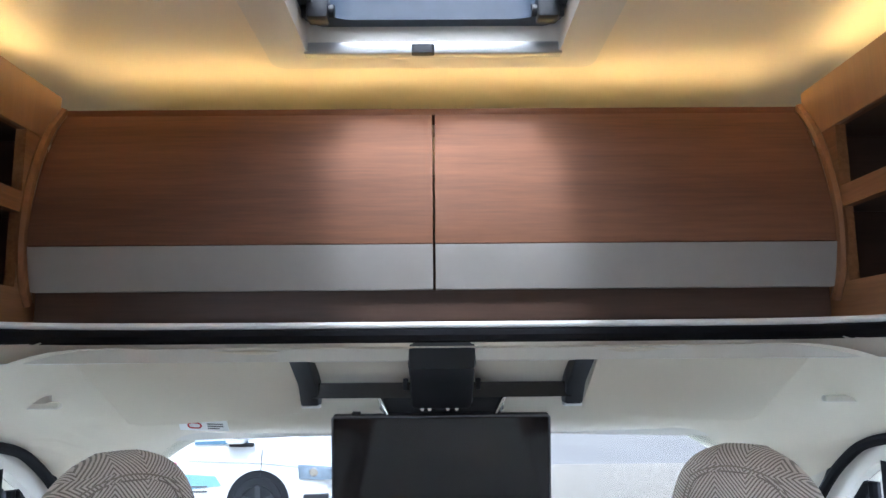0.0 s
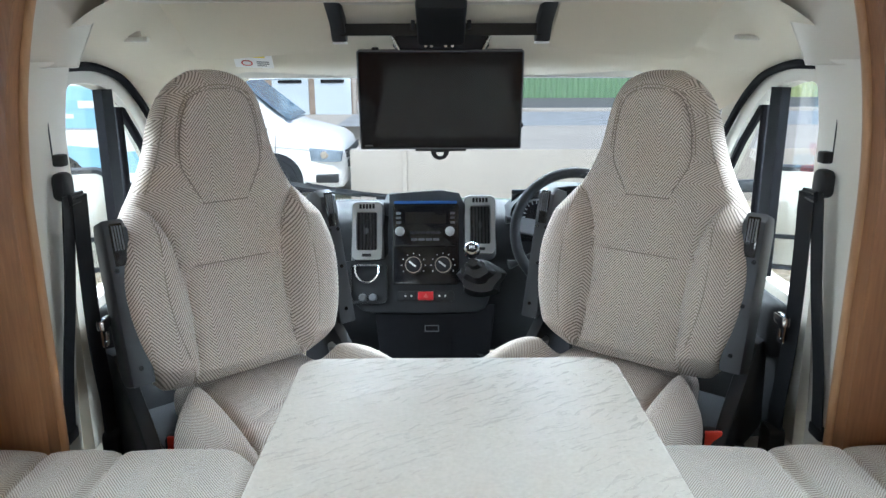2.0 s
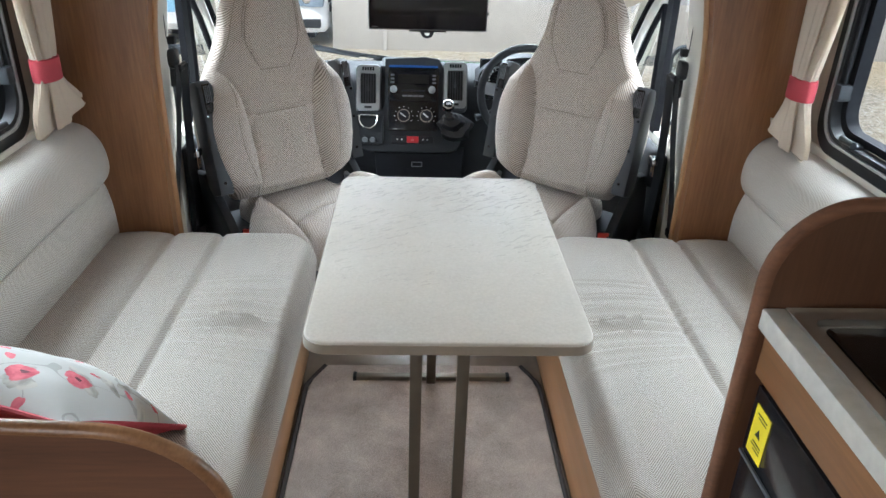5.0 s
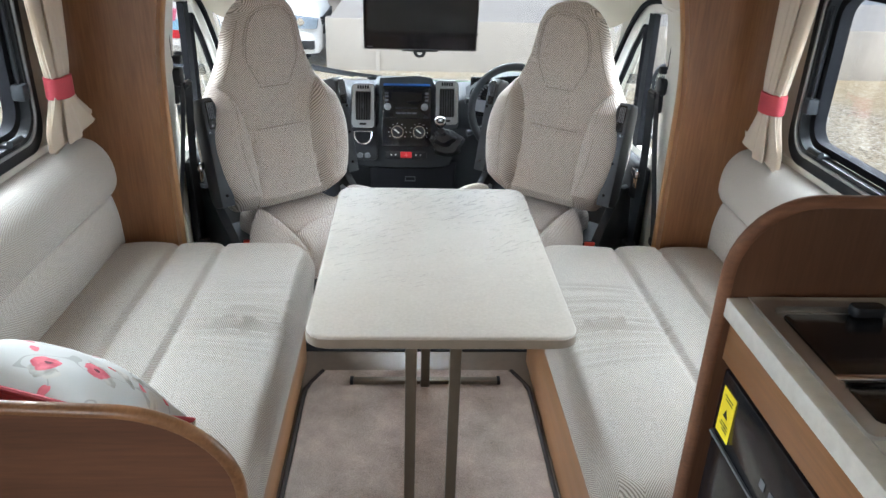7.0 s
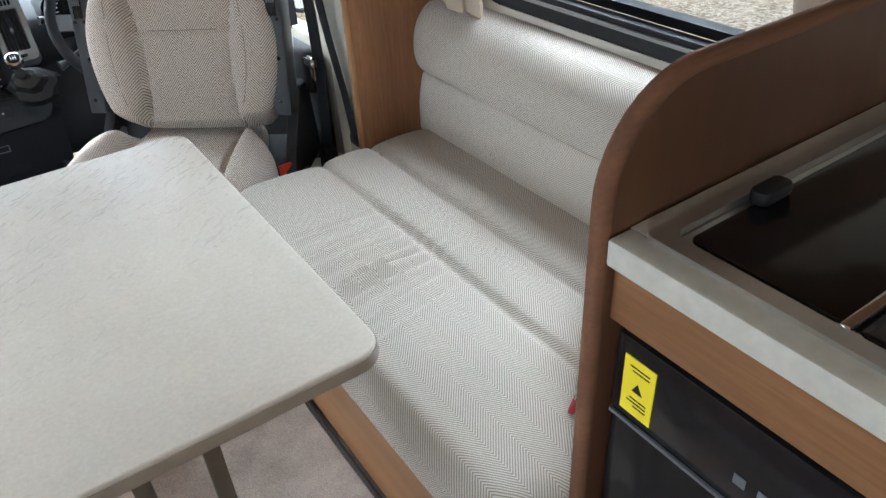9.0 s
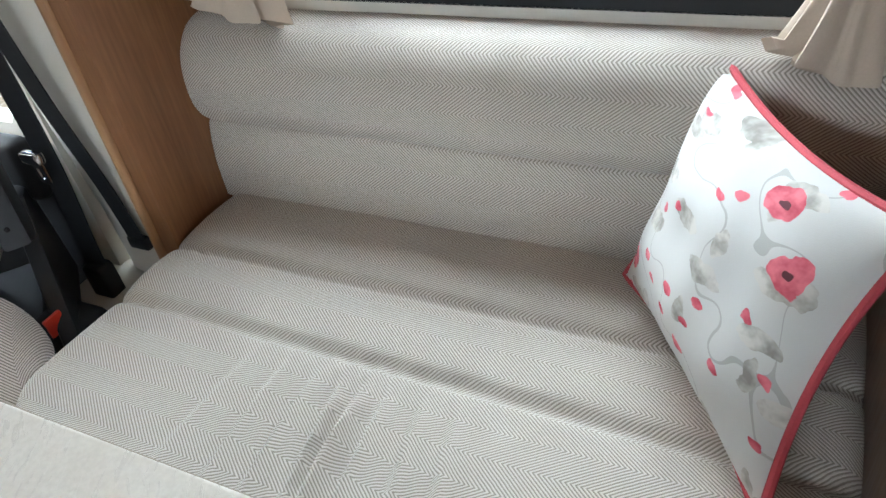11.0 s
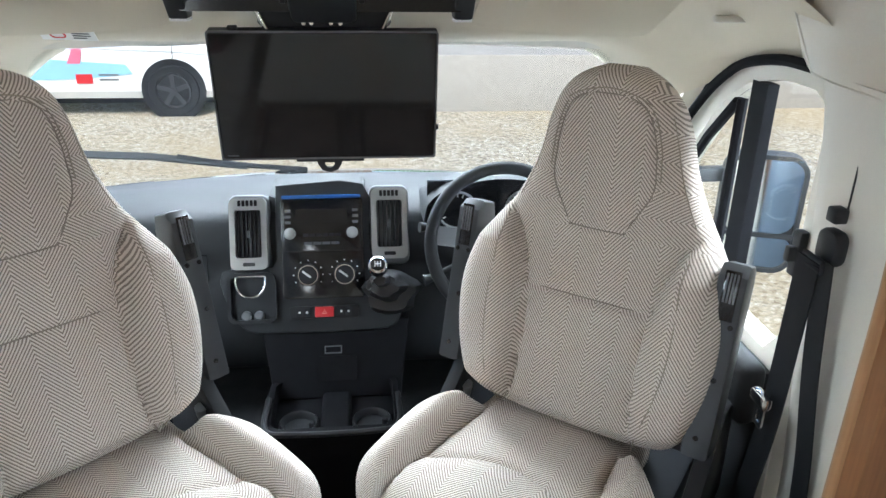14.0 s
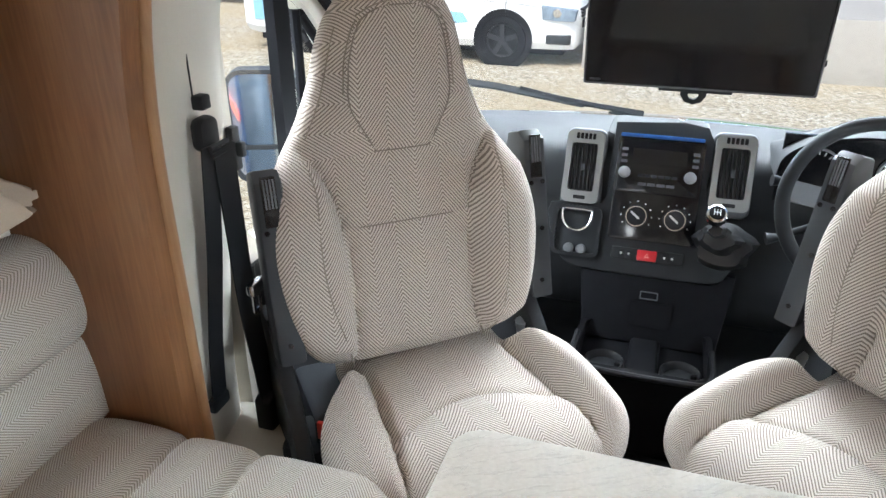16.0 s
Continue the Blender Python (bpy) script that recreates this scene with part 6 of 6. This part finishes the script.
solid("kerb", box(-2, 60, 17.55, 17.7, -0.04, 0.06, 0.01), CONCRETE, "dark concrete kerb", "kerb", "structure")


def fence():
    f = thing("fence", (14, 24.2, 0.0), "green corrugated metal fence", "fence")
    for k, (xa, xb, m) in enumerate(((0.5, 9.0, (0.16, 0.28, 0.16)), (9.05, 22.0, (0.34, 0.40, 0.20)))):
        ring0, ring1 = [], []
        N = int((xb - xa) / 0.045)
        for i in range(N + 1):
            x = xa + (xb - xa) * i / N
            y = 24.0 + (0.05 if (i // 2) % 2 else 0.0)
            ring0.append((x, y, -0.03))
            ring1.append((x, y, 2.6))
        part("panel", skin([ring0, ring1], close_ring=False), simple("green_sheet_%d" % k, m, 0.5, vary=0.1, scale=2), f, "corrugated green sheet")
    return f


fence()


def far_building():
    b = thing("building", (-4, 17, 0.0), "brown timber-clad building with pale doors", "building")
    part("wall", box(-12, 0.3, 17.0, 22.0, -0.03, 4.0), simple("timber_cladding", (0.24, 0.19, 0.15), 0.8, vary=0.2, scale=3), b)
    part("roof", box(-12.3, 0.6, 16.7, 22.3, 4.0, 4.15), ASPHALT, b)
    for x in (-3.9, -2.9):
        d = part("door", box(x, x + 0.85, 16.94, 17.0, -0.03, 2.0), simple("pale_blue_door", (0.45, 0.52, 0.58), 0.5), b)
        part("pane", box(x + 0.15, x + 0.7, 16.92, 16.94, 0.7, 1.8), GLOSS_BLACK, d)
    for i in range(14):
        part("post", box(-2.0 + 0.16 * i, -1.92 + 0.16 * i, 16.90, 16.96, -0.03, 3.6), simple("grey_board", (0.30, 0.27, 0.24), 0.8) if i == 0 else bpy.data.materials["grey_board"], b)
    part("skirting", box(-1.9, 0.3, 16.88, 16.95, -0.03, 0.25), CONCRETE, b)
    return b


far_building()


# ---- parked van ----
def van():
    v = thing("van", (-3.75, 10.95, -0.65), "white parked panel van with blue side lettering", "van")
    yc = 10.98
    #        x      z0     zbelt  ztop   w     wtop
    st = [(-1.24, -0.36, -0.10, 0.10, 0.70, 0.66), (-1.30, -0.42, -0.05, 0.22, 0.82, 0.76), (-1.42, -0.42, 0.02, 0.30, 0.90, 0.82), (-1.70, -0.42, 0.10, 0.38, 0.935, 0.84), (-2.02, -0.42, 0.20, 0.46, 0.95, 0.84),
          (-2.30, -0.42, 0.32, 0.66, 0.95, 0.82), (-2.62, -0.42, 0.38, 0.94, 0.95, 0.79), (-2.95, -0.42, 0.40, 1.18, 0.95, 0.77), (-3.20, -0.42, 0.40, 1.26, 0.95, 0.77), (-3.8, -0.42, 0.40, 1.30, 0.95, 0.77), (-5.2, -0.42, 0.40, 1.30, 0.95, 0.77), (-6.0, -0.40, 0.40, 1.27, 0.94, 0.76), (-6.18, -0.36, 0.38, 1.15, 0.92, 0.74)]
    rings = []
    for x, z0, zb, zt, w, wt_ in st:
        half = [(w * 0.93, z0), (w, z0 + 0.10), (w, (z0 + zb) / 2), (w * 0.99, zb), ((w + wt_) / 2, (zb + zt) / 2 + 0.02), (wt_ + 0.02, zt - 0.09), (wt_ - 0.07, zt - 0.02), (wt_ * 0.5, zt + 0.02)]
        rings.append([(x, yc - a, z) for a, z in half] + [(x, yc + a, z) for a, z in half[::-1]])
    body = part("body", skin(rings), WHITE_PAINT, v, sharp=30)
    y0 = yc - 0.955
    swoosh = smooth_path([(-6.0, -0.20, 0), (-4.6, -0.19, 0), (-3.4, -0.16, 0), (-2.72, -0.10, 0)], 5) + smooth_path([(-2.80, 0.02, 0), (-3.4, 0.06, 0), (-4.4, 0.14, 0), (-6.0, 0.30, 0)], 5)
    part("livery_panel", prism([(p.x, p.y) for p in swoosh], 0, 0.05, Matrix.Translation((0, y0 - 0.005, 0)) @ FACE_Y), BLUE_PAINT, v, "pale blue side vinyl")
    part("upper_livery", moved(prism([(-6.0, 0.44), (-3.3, 0.44), (-3.3, 1.02), (-6.0, 1.02)], 0, 0.01, Matrix.Translation((0, y0 - 0.004, 0)) @ FACE_Y), Matrix.Translation((0, 0.0, 0))), BLUE_PAINT, v, "blue upper side vinyl")
    for i, (x, w, z, h) in enumerate(((-5.5, 0.42, 0.72, 0.17), (-5.6, 0.62, 0.58, 0.06), (-4.9, 0.5, 0.72, 0.10), (-4.3, 0.55, 0.12, 0.09), (-3.14, 0.24, -0.12, 0.02), (-3.14, 0.24, -0.18, 0.02))):
        part("lettering_bar", box(x, x + w, y0 - 0.009, y0 - 0.003, z, z + h), WHITE if i < 4 else GREY_PLASTIC, v, "plain lettering bar")
    part("red_badge", box(-3.42, -3.22, y0 - 0.009, y0 - 0.003, -0.22, -0.10), RED, v, "small red badge")
    part("pink_badge", prism([(-3.50, 0.03), (-3.34, 0.03), (-3.30, 0.20), (-3.42, 0.20)], 0, 0.005, Matrix.Translation((0, y0 - 0.009, 0)) @ FACE_Y), simple("pink_vinyl", (0.65, 0.15, 0.25), 0.4), v, "pink badge")
    glass = simple("van_glass", (0.10, 0.20, 0.30), 0.08, vary=0.05)
    win = prism([(-2.38, 0.42), (-3.08, 0.42), (-3.08, 0.98), (-2.92, 0.99), (-2.62, 0.76)], 0, 0.04, Matrix.Translation((0, y0 - 0.006, 0)) @ FACE_Y)
    for vert in win.verts:
        vert.co.y += max(0.0, (vert.co.z - 0.42)) * 0.17
    part("side_window", win, glass, v, "blue-tinted cab window")
    rows = [[(-2.06 - 0.01, yc - 0.72 + 0.144 * k, 0.500) for k in range(11)], [(-2.96, yc - 0.66 + 0.132 * k, 1.215) for k in range(11)]]
    part("windscreen", skin([[(x + 0.02, y, z + 0.03) for x, y, z in r] for r in rows], close_ring=False), glass, v)
    part("mirror", prism(rounded(0.13, 0.085, 0.05), 0, 0.16, at_y(-2.52, y0 - 0.16, 0.52), 0.03), WHITE_PAINT, v)
    part("mirror_base", box(-2.62, -2.30, y0 - 0.06, y0, 0.39, 0.44, 0.015), DARK, v)
    part("door_line", tube([(-2.20, y0 - 0.002, 0.36), (-2.22, y0 - 0.004, -0.05), (-2.34, y0 - 0.004, -0.30)], 0.006, 6), GREY_PLASTIC, v, "door shut line")
    part("waist_line", tube([(-3.15, y0 - 0.002, 0.22), (-2.2, y0 - 0.002, 0.18), (-1.65, y0 + 0.02, 0.12)], 0.006, 6), simple("pale_crease", (0.62, 0.66, 0.70), 0.3), v, "body crease")
    lamp = part("headlight", prism([(-1.72, 0.0), (-1.74, 0.185), (-1.40, 0.15), (-1.28, 0.12), (-1.30, -0.01), (-1.45, -0.015)], 0, 0.35, Matrix.Translation((0, y0 + 0.008, -0.03)) @ FACE_Y, 0.01), simple("headlight_lens", (0.20, 0.26, 0.33), 0.08, vary=0.4, scale=14), v, "clear headlight")
    part("reflector", ring_lathe([(0.06, 0.0), (0.05, 0.01), (0.001, 0.012)], Matrix.Translation((-1.53, y0 + 0.005, 0.06)) @ Matrix.Rotation(radians(90), 4, "X"), 18), CHROME, lamp)
    for z in (0.085, 0.045, 0.005):
        part("grille_bar", box(-1.30, -1.215, yc - 0.70, yc + 0.70, z - 0.014, z + 0.014, 0.006), DARK, v, "dark grille bar")
    part("bumper_vent", prism(rounded(0.16, 0.06, 0.02), 0, 0.10, at_y(-1.50, y0 + 0.005, -0.28), 0.006), DARK, v, "dark lower bumper vent")
    part("grille_lower", box(-1.27, -1.21, yc - 0.62, yc + 0.62, -0.16, -0.05, 0.02), DARK, v)
    part("number_plate", box(-1.235, -1.215, yc - 0.26, yc + 0.26, -0.33, -0.22, 0.005), WHITE, v)
    part("underside", box(-6.0, -1.45, yc - 0.80, yc + 0.80, -0.50, -0.40), RUBBER, v)
    for x in (-2.24, -5.30):
        for side in (-1, 1):
            yw = yc + side * 0.86
            m = Matrix.Translation((x, yw, -0.315)) @ Matrix.Rotation(radians(90 if side < 0 else -90), 4, "X")
            part("arch", ring_lathe([(0.405, 0.10), (0.405, 0.104), (0.001, 0.105)], m, 32), RUBBER, v, "black wheel arch")
            wheel = part("wheel", ring_lathe([(0.20, -0.10), (0.31, -0.10), (0.335, -0.07), (0.335, 0.09), (0.31, 0.115), (0.225, 0.118), (0.215, 0.10)], m, 36), RUBBER, v, "black road tyre")
            part("rim", ring_lathe([(0.222, 0.10), (0.216, 0.121), (0.20, 0.112), (0.19, 0.09), (0.001, 0.085)], m, 32), DARK, wheel)
            for k in range(5):
                part("rim_spoke", moved(tube([(0.03, 0, 0.118), (0.12, 0, 0.116), (0.212, 0, 0.116)], 0.02, flat=(0.030, 0.010), up=(0, 0, 1)), m @ Matrix.Rotation(radians(72 * k + 20), 4, "Z")), DARK_SOFT, wheel)
            part("hub_cap", ring_lathe([(0.05, 0.10), (0.045, 0.126), (0.001, 0.13)], m, 16), DARK_SOFT, wheel)
    return v


parked = van()
parked.matrix_world = pose(-3.82, 10.6, -0.78)
